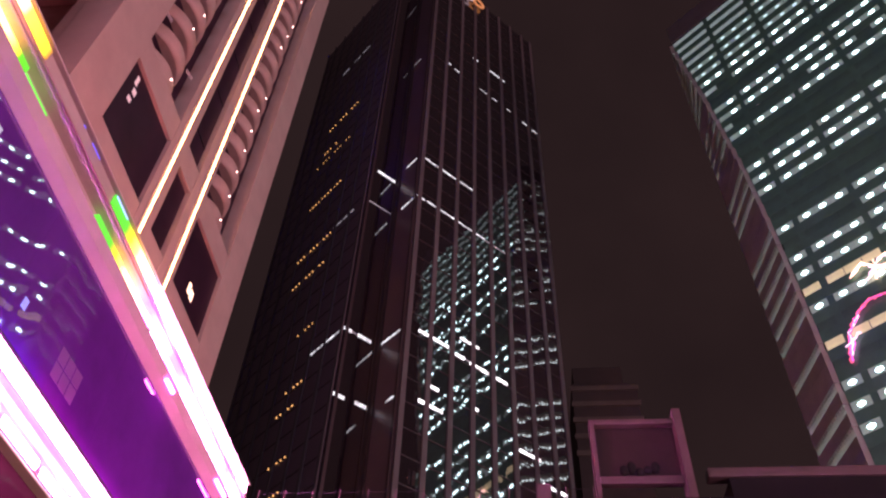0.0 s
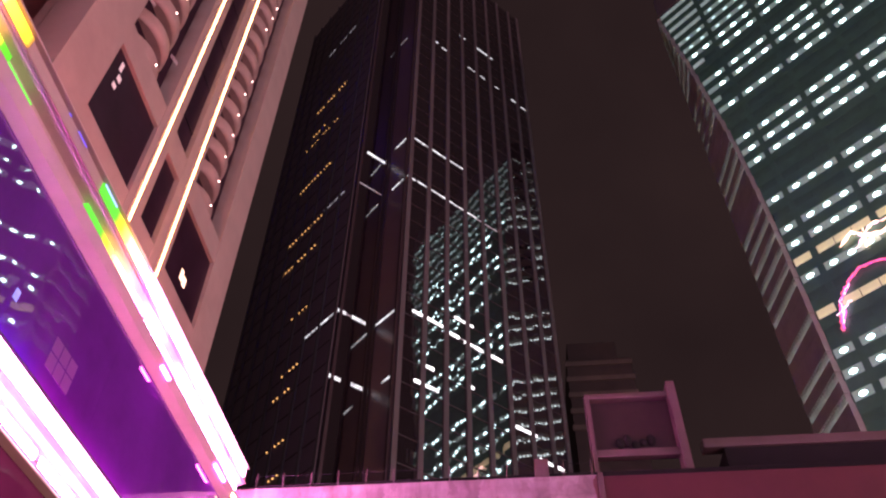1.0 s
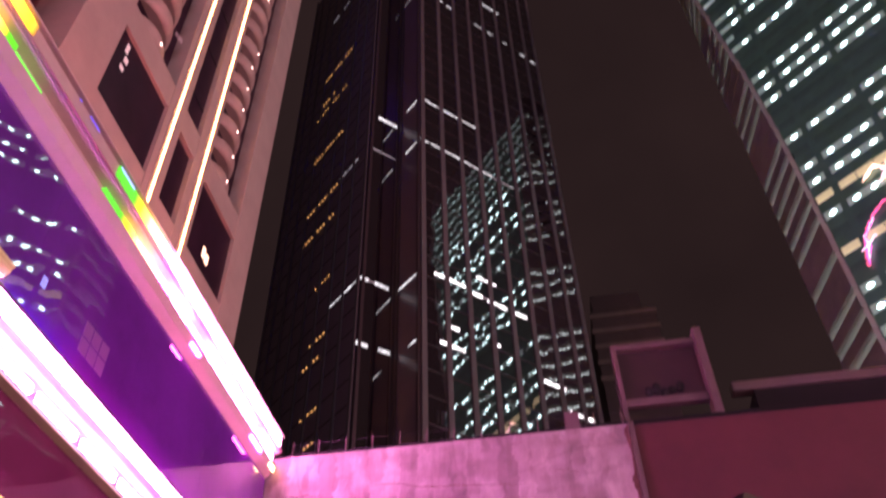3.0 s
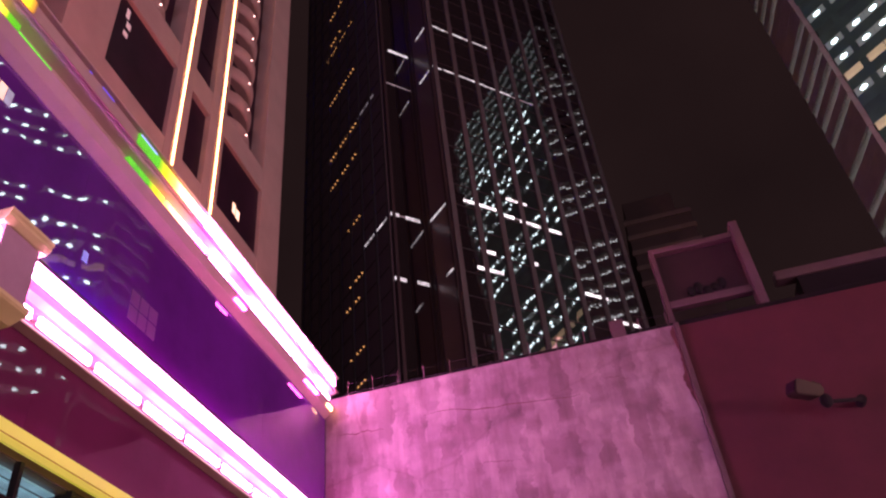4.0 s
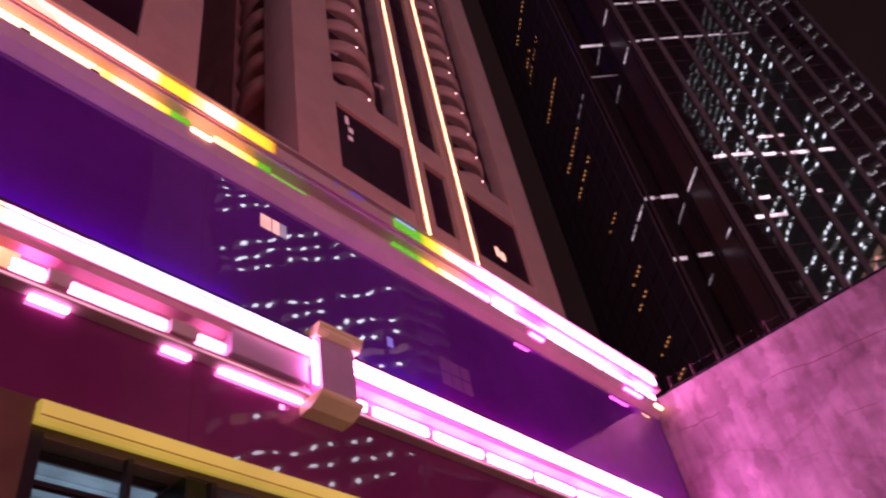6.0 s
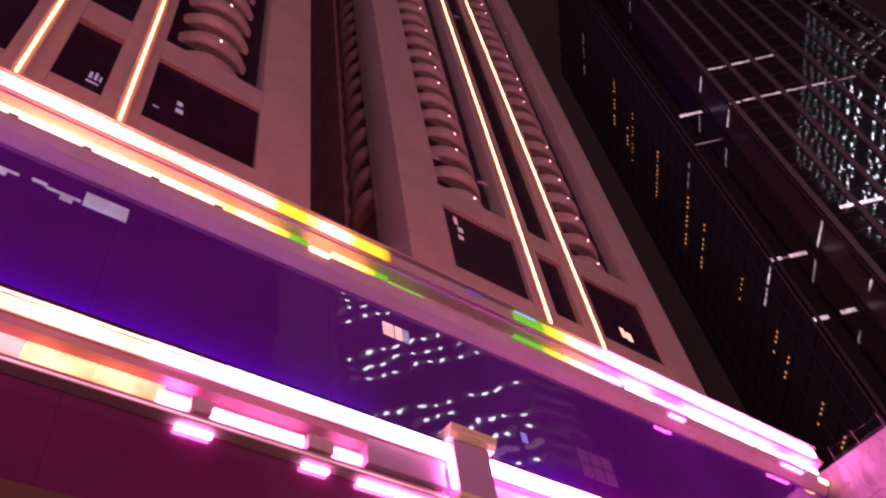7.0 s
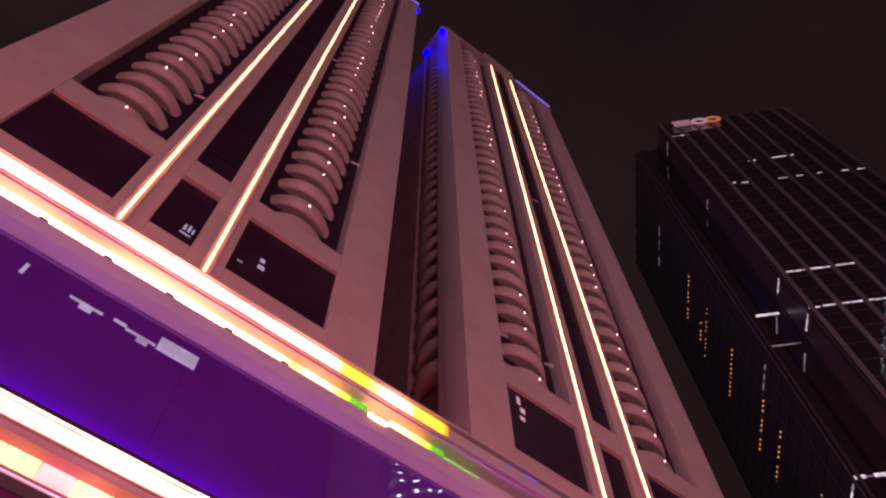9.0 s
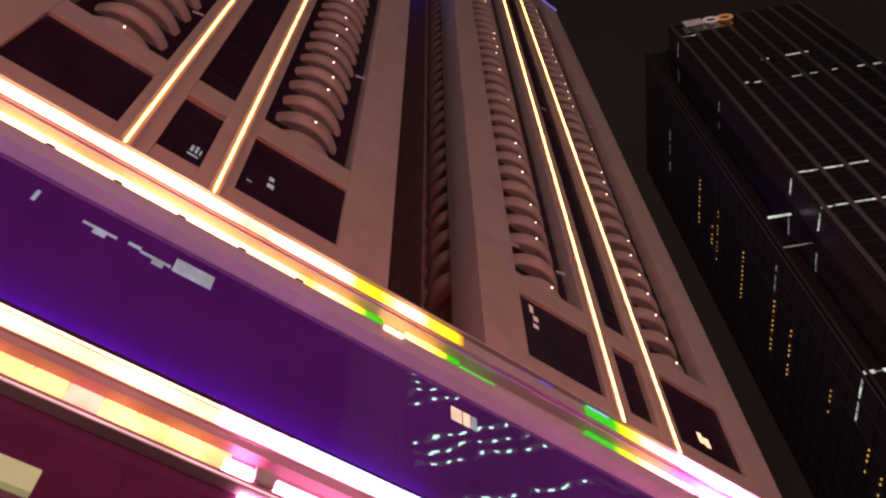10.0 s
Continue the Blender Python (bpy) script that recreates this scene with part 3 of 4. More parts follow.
# lower cornice
LO = [(FX - 0.3, 6.09), (FX + 0.02, 6.09), (FX + 0.12, 6.12), (FX + 0.12, 6.165), (FX + 0.05, 6.18), (FX + 0.05, 6.41), (FX + 0.17, 6.42), (FX + 0.19, 6.48), (FX + 0.21, 6.49), (FX + 0.21, 6.72), (FX + 0.16, 6.78), (FX - 0.3, 6.78)]
P("lower_cornice", prism(bmesh.new(), LO, Y0, Y1 - 0.02), M_TROUGH, "pale painted lower cornice with light troughs")

# light strips: from y to y and what they give
STRIPS = [(-16, -1.0, L_WARM), (-1.0, 1.595, L_WARM), (1.60, 3.97, L_RUN_A), (5.98, 7.715, L_RUN_C), (7.72, 9.3, L_MAGENTA), (9.36, 11.1, L_MAGENTA), (11.2, 12.2, L_MAGENTA), (12.3, 12.8, L_PINK)]
for a, b, m in STRIPS:
    P("light_strip", fresh_box(FX + 0.242, FX + 0.275, a, b, 9.33, 9.50, bevel=0.008), m)
TUBES = [(-16 + 0.9 * i, -15.1 + 0.9 * i, L_GLOW) for i in range(19)] + [(1.10, 1.74, L_RUN_B), (1.74, 2.34, L_RUN_B), (2.34, 2.85, L_RUN_B), (3.16, 3.70, L_RUN_B), (3.70, 3.96, L_RUN_B), (5.99, 6.84, L_RUN_C), (6.88, 7.69, L_RUN_C)]
for a, b, m in TUBES:
    P("light_tube", fresh_box(FX + 0.075, FX + 0.17, a + 0.008, b - 0.004, 9.045, 9.135, bevel=0.01), m)
P("light_tube", fresh_box(FX + 0.12, FX + 0.19, 2.86, 3.12, 8.975, 9.022, bevel=0.01), L_AMBER, "amber tube hanging from the trough")
y = 7.72
while y < 12.7:
    e = min(y + random.choice((0.34, 0.42, 0.55, 0.8)), 12.8)
    dz = random.uniform(-0.03, 0.02)
    P("light_tube", fresh_box(FX + 0.075, FX + 0.17, y + 0.01, e - random.choice((0.02, 0.03, 0.05, 0.14)), 9.04 + max(dz, 0), 9.13 + dz, bevel=0.01), random.choice((L_MAGENTA, L_MAGENTA, L_PINK, L_UPPINK)))
    y = e
for a, b in ((8.95, 9.28), (11.65, 12.2)):
    P("hanging_tube", fresh_box(FX + 0.125, FX + 0.18, a, b, 8.87, 8.905, bevel=0.01), L_UPPINK, "pink tube hanging under the cornice")
P("light_line", fresh_box(FX + 0.276, FX + 0.284, 5.16, 5.40, 9.455, 9.470), L_BLUE, "thin blue light line")
P("light_line", fresh_box(FX + 0.276, FX + 0.284, 4.90, 4.95, 9.455, 9.470), L_BLUE)
P("light_line", fresh_box(FX + 0.276, FX + 0.284, 6.0, 6.38, 9.475, 9.490), L_SKYBLUE, "thin pale blue light line")
for i in range(20):
    P("tube_clip", fresh_box(FX + 0.09, FX + 0.176, -12.0 + i * 0.72, -11.9 + i * 0.72, 9.022, 9.045), M_FRAME)
P("end_light", fresh_box(FX + 0.10, FX + 0.16, 12.70, 12.95, 8.895, 8.96, bevel=0.01), L_AMBER, "small amber end light")
P("light_tube", fresh_box(FX + 0.10, FX + 0.16, 3.97, 4.5, 9.035, 9.062), L_GREEN, "thin bright green tube")

BANDS = [(-16, 0.2, L_WARM, L_BAND), (0.2, 1.3, L_WARM, L_BAND), (1.3, 4.36, L_PINK, L_BANDPINK)]
for a, b, m, m2 in BANDS:
    P("light_strip", fresh_box(FX + 0.212, FX + 0.245, a, b, 6.50, 6.632, bevel=0.01), m2)
    P("strip_divider", fresh_box(FX + 0.212, FX + 0.249, a, b, 6.634, 6.640), M_FRAME)
    P("light_strip", fresh_box(FX + 0.212, FX + 0.25, a, b, 6.642, 6.672, bevel=0.006), m)
P("light_strip", fresh_box(FX + 0.212, FX + 0.25, 4.97, 12.9, 6.50, 6.67, bevel=0.01), L_MAGENTA)
# segments of the trough light, then single tubes between brackets
y = -15.82
while y < 1.4:
    P("light_segment", fresh_box(FX + 0.055, FX + 0.13, y, y + 0.272, 6.19, 6.345, bevel=0.006), L_SEGMENT if -0.1 < y < 0.2 else L_SEGMENT_GOLD)
    y += 0.28
for a, b, m in ((1.47, 1.74, L_HANG), (1.97, 2.84, L_TROUGHPINK), (3.16, 3.45, L_TROUGHPINK)):
    P("light_tube", fresh_box(FX + 0.055, FX + 0.13, a, b, 6.19, 6.295, bevel=0.012), m)
for a, b in ((1.76, 1.95), (2.87, 3.13)):
    P("tube_bracket", fresh_box(FX + 0.05, FX + 0.15, a, b, 6.185, 6.33, bevel=0.012), M_CORNICE)
y = 4.97
while y < 12.8:
    e = min(5.20 + 0.94 * max(0, math.ceil((y - 5.19) / 0.94)), 12.9)
    P("light_tube", fresh_box(FX + 0.055, FX + 0.13, y, e, 6.19, 6.285, bevel=0.012), L_MAGENTA)
    br = P("tube_bracket", fresh_box(FX + 0.051, FX + 0.115, e + 0.008, e + 0.112, 6.182, 6.29, bevel=0.012), M_CORNICE)
    P("bracket_plate", fresh_box(FX + 0.116, FX + 0.121, e + 0.035, e + 0.085, 6.205, 6.27), M_PIER, "", br)
    y = e + 0.12
for z in (6.71, 6.735):
    P("cornice_wire", fresh_box(FX + 0.215, FX + 0.23, Y0, Y1 - 0.03, z, z + 0.008), M_FRAME)

P("edge_light", fresh_box(FX + 0.212, FX + 0.24, 2.0, 4.36, 6.682, 6.70), L_SKYBLUE, "thin sky-blue light line")
P("fascia_box", fresh_box(FX + 0.052, FX + 0.19, 3.47, 4.37, 6.182, 6.475, bevel=0.012), M_PIER, "mauve painted fascia box")
# Emissive line added so that the lower lip's pale edge shows
P("lip_glow", fresh_box(FX + 0.136, FX + 0.145, Y0, Y1 - 0.03, 6.098, 6.110), L_LIP, "pale glowing lip edge")
P("lower_lip", fresh_box(FX + 0.005, FX + 0.135, Y0, Y1 - 0.03, 6.086, 6.116, bevel=0.006), M_CORNICE)
P("uplight_strip", fresh_box(FX + 0.03, FX + 0.10, Y0, 3.6, 6.765, 6.80), L_VIOLET, "violet uplight")
P("uplight_strip", fresh_box(FX + 0.03, FX + 0.10, 5.1, 6.6, 6.765, 6.80), L_VIOLET, "violet uplight")
P("uplight_strip", fresh_box(FX + 0.03, FX + 0.10, 6.6, 12.8, 6.765, 6.80), L_UPPINK, "magenta uplight")
for a, b in ((1.70, 2.02), (2.87, 3.14), (3.45, 4.40)):
    P("hanging_tube", fresh_box(FX + 0.004, FX + 0.05, a, b, 6.045, 6.084, bevel=0.008), L_HOTBAR, "hot pink hanging light tube")
P("rim_light", fresh_box(FX + 0.255, FX + 0.275, 4.37, 4.42, 6.14, 6.66), L_PINK)
# pier block that breaks the lower cornice
pier = P("pier_block", fresh_box(FX + 0.0, FX + 0.30, 4.44, 4.91, 6.04, 6.74, bevel=0.010), M_PIER, "mauve painted pier block")
bm = bmesh.new()
prism(bm, [(FX, 6.72), (FX + 0.32, 6.72), (FX + 0.37, 6.77), (FX + 0.37, 6.80), (FX + 0.39, 6.82), (FX + 0.39, 6.85), (FX, 6.85)], 4.38, 4.98)
P("pier_cap", bm, M_CREAM, "cream moulded cap", pier)
bm = bmesh.new()
prism(bm, [(FX, 5.92), (FX + 0.16, 5.93), (FX + 0.32, 6.00), (FX + 0.34, 6.02), (FX + 0.34, 6.06), (FX, 6.06)], 4.40, 4.95)
P("pier_foot", bm, M_CREAM, "cream moulded foot", pier)

# yellow heads over the shop windows, given glow to brighten them; the shop behind
P("window_head", prism(bmesh.new(), [(FX - 0.02, 5.03), (FX + 0.06, 5.0), (FX + 0.1, 5.03), (FX + 0.1, 5.17), (FX + 0.05, 5.20), (FX - 0.02, 5.20)], 1.95, Y1 - 0.02), L_TRIM, "yellow window head made to glow")
P("head_bead", fresh_box(FX + 0.101, FX + 0.110, 1.95, Y1 - 0.02, 5.04, 5.048), M_YELLOW)
P("wall_pier", fresh_box(FX - 0.3, FX + 0.02, 0.28, 1.94, 0, 5.215, bevel=0.01), M_BROWN, "brown stone pier")
P("side_window_head", fresh_box(FX - 0.1, FX + 0.08, Y0, 0.26, 5.36, 5.56, bevel=0.015), L_SIDETRIM, "cream window head made to glow")
P("window_jamb", fresh_box(FX - 0.12, FX - 0.02, 1.95, 2.05, 2.2, 4.99), M_FRAME)
for i in range(14):
    P("mullion", fresh_box(FX - 0.12, FX - 0.04, 2.72 + i * 0.75, 2.77 + i * 0.75, 2.2, 4.99), M_FRAME)
P("transom", fresh_box(FX - 0.11, FX - 0.05, 2.05, Y1, 4.60, 4.64), M_FRAME)
P("shop_pane", fresh_box(FX - 0.09, FX - 0.075, 2.05, Y1 - 0.4, 2.2, 4.99), M_CLEAR, "clear shop window pane").visible_shadow = False
P("stall_riser", fresh_box(FX - 0.2, FX, 1.95, Y1, 0, 2.2), M_BROWN)
for i in range(6):
    for k in range(7):
        P("ceiling_louvre", fresh_box(-5.74 - k * 0.17, -5.63 - k * 0.17, 2.2 + i * 1.7, 3.3 + i * 1.7, 5.08 - 0.01 * (k % 2), 5.10), L_SHOP if (i + k) % 5 else M_FRAME)
    P("ceiling_beam", fresh_box(-9.0, -5.45, 3.36 + i * 1.7, 3.6 + i * 1.7, 4.92, 5.118), M_FRAME)
    P("spot_lamp", tube(bmesh.new(), (-5.95, 3.45 + i * 1.7, 5.0), (-5.95, 3.45 + i * 1.7, 5.1), 0.06), L_TUBE)
# Glowing patches on the glass, drawn in place of reflections
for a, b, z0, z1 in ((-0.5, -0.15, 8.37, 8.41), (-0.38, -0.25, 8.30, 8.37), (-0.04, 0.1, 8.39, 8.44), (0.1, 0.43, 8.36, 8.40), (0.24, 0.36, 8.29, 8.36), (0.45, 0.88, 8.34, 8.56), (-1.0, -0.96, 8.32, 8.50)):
    P("reflection_patch", fresh_box(FX + 0.001, FX + 0.005, a, b, z0, z1), L_TEAL, "pale glowing patch drawn as a reflection in the glass")

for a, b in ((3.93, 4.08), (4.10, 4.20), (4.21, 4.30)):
    P("reflection_patch", fresh_box(FX + 0.001, FX + 0.005, a, b, 8.27, 8.48), L_CREAM if a < 4.15 else L_TEAL, "cream glowing patch drawn as a reflection in the glass")

P("reflection_patch", fresh_box(FX + 0.001, FX + 0.005, 5.80, 5.89, 7.38, 7.52), L_PALEBLUE, "small sky-blue glowing patch drawn as a reflection")
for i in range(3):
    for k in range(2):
        P("reflection_patch", fresh_box(FX + 0.001, FX + 0.005, 6.74 + i * 0.2, 6.92 + i * 0.2, 7.20 + k * 0.22, 7.40 + k * 0.22), L_MAUVE, "dim mauve glowing patch drawn as a reflection")

# ---- residential towers ----
TX = -21.0
BASE = 1.6 + GROW * 8.02
U = 21.0
PITCH, FLOORS, Z_BEAM, Z_TOP = 2.84, 36, 45.7, 149.6


def balcony_mesh():
    """A balcony with a bowed front: a crescent slab and solid parapet with rounded edges."""
    bm = bmesh.new()
    rings = []
    n = 16
    for z, r, w in ((0.0, 0.66, 2.02), (0.06, 0.78, 2.10), (0.18, 0.89, 2.17), (0.38, 0.96, 2.21), (0.7, 1.0, 2.24), (1.02, 1.0, 2.24), (1.14, 0.98, 2.23), (1.20, 0.92, 2.18)):
        ring = []
        for i in range(n + 1):
            u = -1 + 2 * i / n
            ring.append(bm.verts.new((1.06 * r * (1 - abs(u) ** 2.2), w * u, z)))
        rings.append(ring)
    for a, b in zip(rings, rings[1:]):
        for i in range(n):
            bm.faces.new((a[i], a[i + 1], b[i + 1], b[i]))
    bm.faces.new(rings[0][::-1])
    bm.faces.new(rings[-1])
    bmesh.ops.recalc_face_normals(bm, faces=bm.faces)
    return mesh_of("balcony", bm, M_BALCONY)


BALCONY = balcony_mesh()
for p in BALCONY.polygons:
    p.use_smooth = len(p.vertices) == 4
bm = bmesh.new()
bmesh.ops.create_uvsphere(bm, u_segments=8, v_segments=6, radius=0.055)
LAMP = mesh_of("balcony_lamp", bm, L_DOT)
LINE = mesh_of("light_line", fresh_box(0.102, 0.18, -0.042, 0.042, 0, PITCH - 0.05), L_LINE)


def tower(yc, label, seed):
    rnd = random.Random(seed)
    t = thing("apartment_tower", (TX, yc, BASE), label, "apartment tower", "pair of towers")

    def Q(name, bm, material, lab=""):
        for v in bm.verts:
            v.co.z -= BASE
        return part(name, bm, material, t, lab)

    H, O, I = 0.585 * U, 0.432 * U, 0.147 * U
    Q("core_wall", fresh_box(-16, -1.25, -H + 0.9, H - 0.9, BASE, Z_TOP - 1), M_RECESS, "recess wall in shade-darkened paint with dark glazing")
    for s in (-1, 1):
        Q("corner_pilaster", fresh_box(-2.3, 0, s * O, s * H, BASE, Z_TOP, bevel=0.05), M_TILE, "beige tiled corner pilaster")
        Q("pier", fresh_box(-1.2, 0, s * 0.056 * U, s * I, BASE, Z_TOP - 1.0, bevel=0.05), M_TILE, "beige tiled pier")
        Q("lamp_channel", fresh_box(0.003, 0.10, s * 0.108 * U - 0.30, s * 0.108 * U + 0.30, BASE, Z_TOP - 1.2, bevel=0.02), M_TILE)
        z = 21.0
        while z < Z_TOP - 4.3:
            share("light_line", LINE, t, Matrix.Translation((0, s * 0.108 * U, z - BASE)), "gold light line")
            z += PITCH
        Q("window_beam", fresh_box(-1.2, -0.03, s * I, s * O, 43.45, Z_BEAM, bevel=0.05), M_TILE)
        Q("base_wall", fresh_box(-1.2, -0.03, s * I, s * O, BASE, 37.1, bevel=0.05), M_TILE)
        Q("base_window", fresh_box(-0.5, -0.3, s * I, s * O, 37.1, 43.45), M_WINDOW, "dark base window")
        Q("cap_beam", fresh_box(-2.3, 0.15, s * I, s * H, Z_TOP + 0.004, Z_TOP + 1.0, bevel=0.05), M_TILE)
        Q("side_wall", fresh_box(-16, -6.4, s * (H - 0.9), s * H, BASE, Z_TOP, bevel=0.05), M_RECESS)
        Q("side_pier", fresh_box(-3.0, -2.3, s * (H - 0.9), s * (H - 0.05), BASE, Z_TOP, bevel=0.03), M_TILE)
        Q("recess_glass", fresh_box(-1.25, -1.2, s * I, s * O, Z_BEAM, Z_TOP - 1), M_WINDOW)
        if s > 0:
            Q("crown_light", fresh_box(0.152, 0.34, s * 0.19 * U, s * H, Z_TOP + 0.05, Z_TOP + 0.95), L_CROWN, "blue crown light")
        Q("crown_bracket", fresh_box(-6.3, -0.1, s * (H + 0.01), s * (H + 0.9), Z_TOP + 0.2, Z_TOP + 0.4), M_TILE)
        for a, b in ((-6.2, -5.4), (-1.3, -0.7)):
            Q("crown_light", fresh_box(a, b, s * (H + 0.25), s * (H + 0.45), Z_TOP + 0.08, Z_TOP + 0.19), L_BLUEWASH, "blue crown light")
        for f in range(FLOORS):
            z = Z_BEAM + 0.25 + f * PITCH - BASE
            bal = share("balcony", BALCONY, t, Matrix.Translation((-1.18, s * (0.287 * U), z)))
            share("balcony", BALCONY, t, pose(-4.7, s * (H - 0.88), z, 0, 0, 90 * s))
            if rnd.random() < 0.6:
                share("balcony_lamp", LAMP, bal, Matrix.Translation((1.07, rnd.uniform(-0.35, 0.35), rnd.uniform(0.6, 0.95))))
    Q("centre_window", fresh_box(-0.6, -0.4, -0.056 * U, 0.056 * U, BASE, Z_TOP - 1), M_WINDOW, "dark stair window strip")
    Q("centre_beam", fresh_box(-1.2, -0.03, -0.056 * U, 0.056 * U, 43.45, Z_BEAM, bevel=0.05), M_TILE)
    Q("centre_base", fresh_box(-1.2, -0.03, -0.056 * U, 0.056 * U, BASE, 37.1, bevel=0.05), M_TILE)
    for f in range(1, FLOORS):
        Q("window_bar", fresh_box(-0.4, -0.34, -0.056 * U, 0.056 * U, Z_BEAM + f * PITCH, Z_BEAM + f * PITCH + 0.1), M_FRAME) if f % 2 else None
    Q("centre_cap", fresh_box(-3.5, 0.3, -0.16 * U, 0.16 * U, Z_TOP - 1.0, Z_TOP + 4.0, bevel=0.08), M_TILE)
    Q("roof", fresh_box(-16, -2.31, -H, H, Z_TOP - 0.99, Z_TOP - 0.3), M_TILE)
    return t


tower_a = tower(-0.014 * U, "beige tiled apartment tower with rounded balconies and peach light lines", 3)
tower_b = tower(1.462 * U, "beige apartment tower with rounded balconies, light lines and blue-lit crown", 8)


RACKS_AT = ((tower_a, -3.5, 54.0), (tower_a, 8.4, 60.8), (tower_a, 3.5, 83.2), (tower_b, -0.5, 85.4), (tower_b, 8.0, 91.6), (tower_b, 7.9, 102.8), (tower_b, -8.8, 49.0), (tower_b, -4.5, 49.1))
M_RACK = mat("white_rack_metal", (0.75, 0.72, 0.7), 0.4)
RACK_BAR = mesh_of("bar", tube(bmesh.new(), (0.0, -0.7, 0.0), (0.3, 0.7, 0.05), 0.03, 6), M_RACK)
RACK_POST = mesh_of("post", tube(bmesh.new(), (0.0, 0.0, 0.0), (0.0, 0.0, 0.6), 0.025, 6), M_RACK)
for t, y, z in RACKS_AT:
    rack = share("drying_rack", RACK_POST, t, Matrix.Translation((-0.1, y - 0.35, z - BASE - 0.03)) @ Matrix.Diagonal((0.5, 0.5, 0.7, 1)), "white metal drying rack")
    share("post", RACK_POST, rack, Matrix.Translation((0.3, 1.4, 0.05)))
    for k in range(4):
        share("bar", RACK_BAR, rack, Matrix.Translation((0.0, 0.7, 0.05 + 0.16 * k)))


def glow_panes(t, items):
    for a, b, z0, z1, m in items:
        part("glow_pane", fresh_box(-0.298, -0.285, a, b, z0 - BASE, z1 - BASE), m, t)


# warm panes are lit rooms; the small white ones are drawn-in reflections
glow_panes(tower_b, [(5.6, 6.0, 38.6, 39.5, L_WINDOW_WARM), (6.1, 6.6, 38.5, 39.3, L_WINDOW_WARM), (-8.1, -7.8, 42.2, 43.0, L_SIGN_WHITE), (-7.9, -7.5, 41.5, 42.0, L_SIGN_WHITE), (-8.0, -7.6, 40.7, 41.1, L_SIGN_WHITE)])
glow_panes(tower_a, [(0.35, 0.5, 38.6, 39.2, L_TEAL), (0.6, 0.75, 38.6, 39.3, L_TEAL), (0.85, 0.95, 38.6, 39.1, L_TEAL), (0.3, 0.9, 38.2, 38.35, L_TEAL), (4.6, 4.9, 40.0, 40.4, L_TEAL), (4.6, 5.0, 39.3, 39.7, L_TEAL), (3.5, 3.8, 38.85, 38.95, L_TEAL)])

# ---- dark office tower with a notched corner ----
UA, LA = (0.719, 0.695), (-0.719, 0.695)
OUT_R, OUT_L = (0.695, -0.719), (-0.695, -0.719)


def go(p, d, s):
    return (p[0] + d[0] * s, p[1] + d[1] * s)


C0 = (-13.82, 78.8)
B0 = go(C0, LA, 5.95)
A0 = go(B0, UA, -5.7)
E0 = go(C0, UA, 30.6)
F0 = go(A0, LA, 30.6)
G0 = go(F0, UA, 36.3)
ROOF = 189.5
office = thing("office_tower", (C0[0], C0[1], 0), "dark mirror-glass office tower with pale vertical ribs at night", "office tower")


def O(name, bm, material, label="", kind=""):
    for v in bm.verts:
        v.co.x -= C0[0]
        v.co.y -= C0[1]
    return part(name, bm, material, office, label, kind)


body = O("glass_body", column(bmesh.new(), [E0, C0, B0, A0, F0, G0], 0, ROOF), (M_OFFICE, M_OFFICE_HAZED), "dark mirror glass")
# Faces turned to the left get the haze-toned glass
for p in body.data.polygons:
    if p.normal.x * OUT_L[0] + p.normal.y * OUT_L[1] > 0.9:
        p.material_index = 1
for i in range(9):
    s = 0.45 + i * 3.83 if i < 8 else 30.25
    O("rib", slab(bmesh.new(), C0, UA, OUT_R, s - 0.38, s + 0.38, 0.0, 0.22, 0, ROOF + 0.6), M_RIB)
    O("rib", slab(bmesh.new(), A0, LA, OUT_L, s - 0.30, s + 0.30, 0.0, 0.18, 0, ROOF + 0.6), M_RIB)
for s in (0.4, 5.3):
    O("rib", slab(bmesh.new(), A0, UA, OUT_R, s - 0.22, s + 0.22, 0.0, 0.3, 0, ROOF), M_BAND)
    O("rib", slab(bmesh.new(), C0, LA, OUT_L, s - 0.22, s + 0.22, 0.0, 0.3, 0, ROOF), M_BAND)
z = 24.0
while z < ROOF - 1:
    O("floor_line", slab(bmesh.new(), C0, UA, OUT_R, 0.9, 29.8, 0.0, 0.06, z, z + 0.16), M_BAND)
    O("floor_line", slab(bmesh.new(), A0, LA, OUT_L, 0.9, 29.8, 0.0, 0.06, z, z + 0.16), M_BAND)
    z += 3.78
# lit office strips on the broad face: from, to, height
for s0, s1, z in ((2.9, 4.9, 181), (4.0, 5.5, 150), (6.5, 7.7, 149.4), (11.4, 12.9, 160), (15.6, 20.8, 160), (13.5, 15.4, 149), (16.9, 18.2, 149), (21, 22, 149), (25.6, 27.2, 148.6),
                  (28.4, 30.0, 148.3), (0.1, 1.9, 113), (4.3, 6.2, 113), (8.7, 11.8, 113), (1.9, 8.7, 112.9), (0, 1.6, 102), (2.0, 9.4, 102.1), (9.4, 14.4, 102), (2.3, 7.5, 74.3), (9.6, 13.1, 77.2),
                  (8.8, 10.4, 73.8), (11.4, 14.9, 73.6), (16, 18.5, 73.6), (3, 6.9, 63), (4.7, 6.1, 66.1), (11.6, 13, 66.3), (20.4, 24.3, 63.5), (24.5, 29.0, 60.0)):
    O("lit_window", slab(bmesh.new(), C0, UA, OUT_R, s0, s1, 0.0, 0.08, z - 0.16, z + (0.3 if z < 80 else 0.08)), L_STRIP_LOW if z < 80 else L_STRIP)
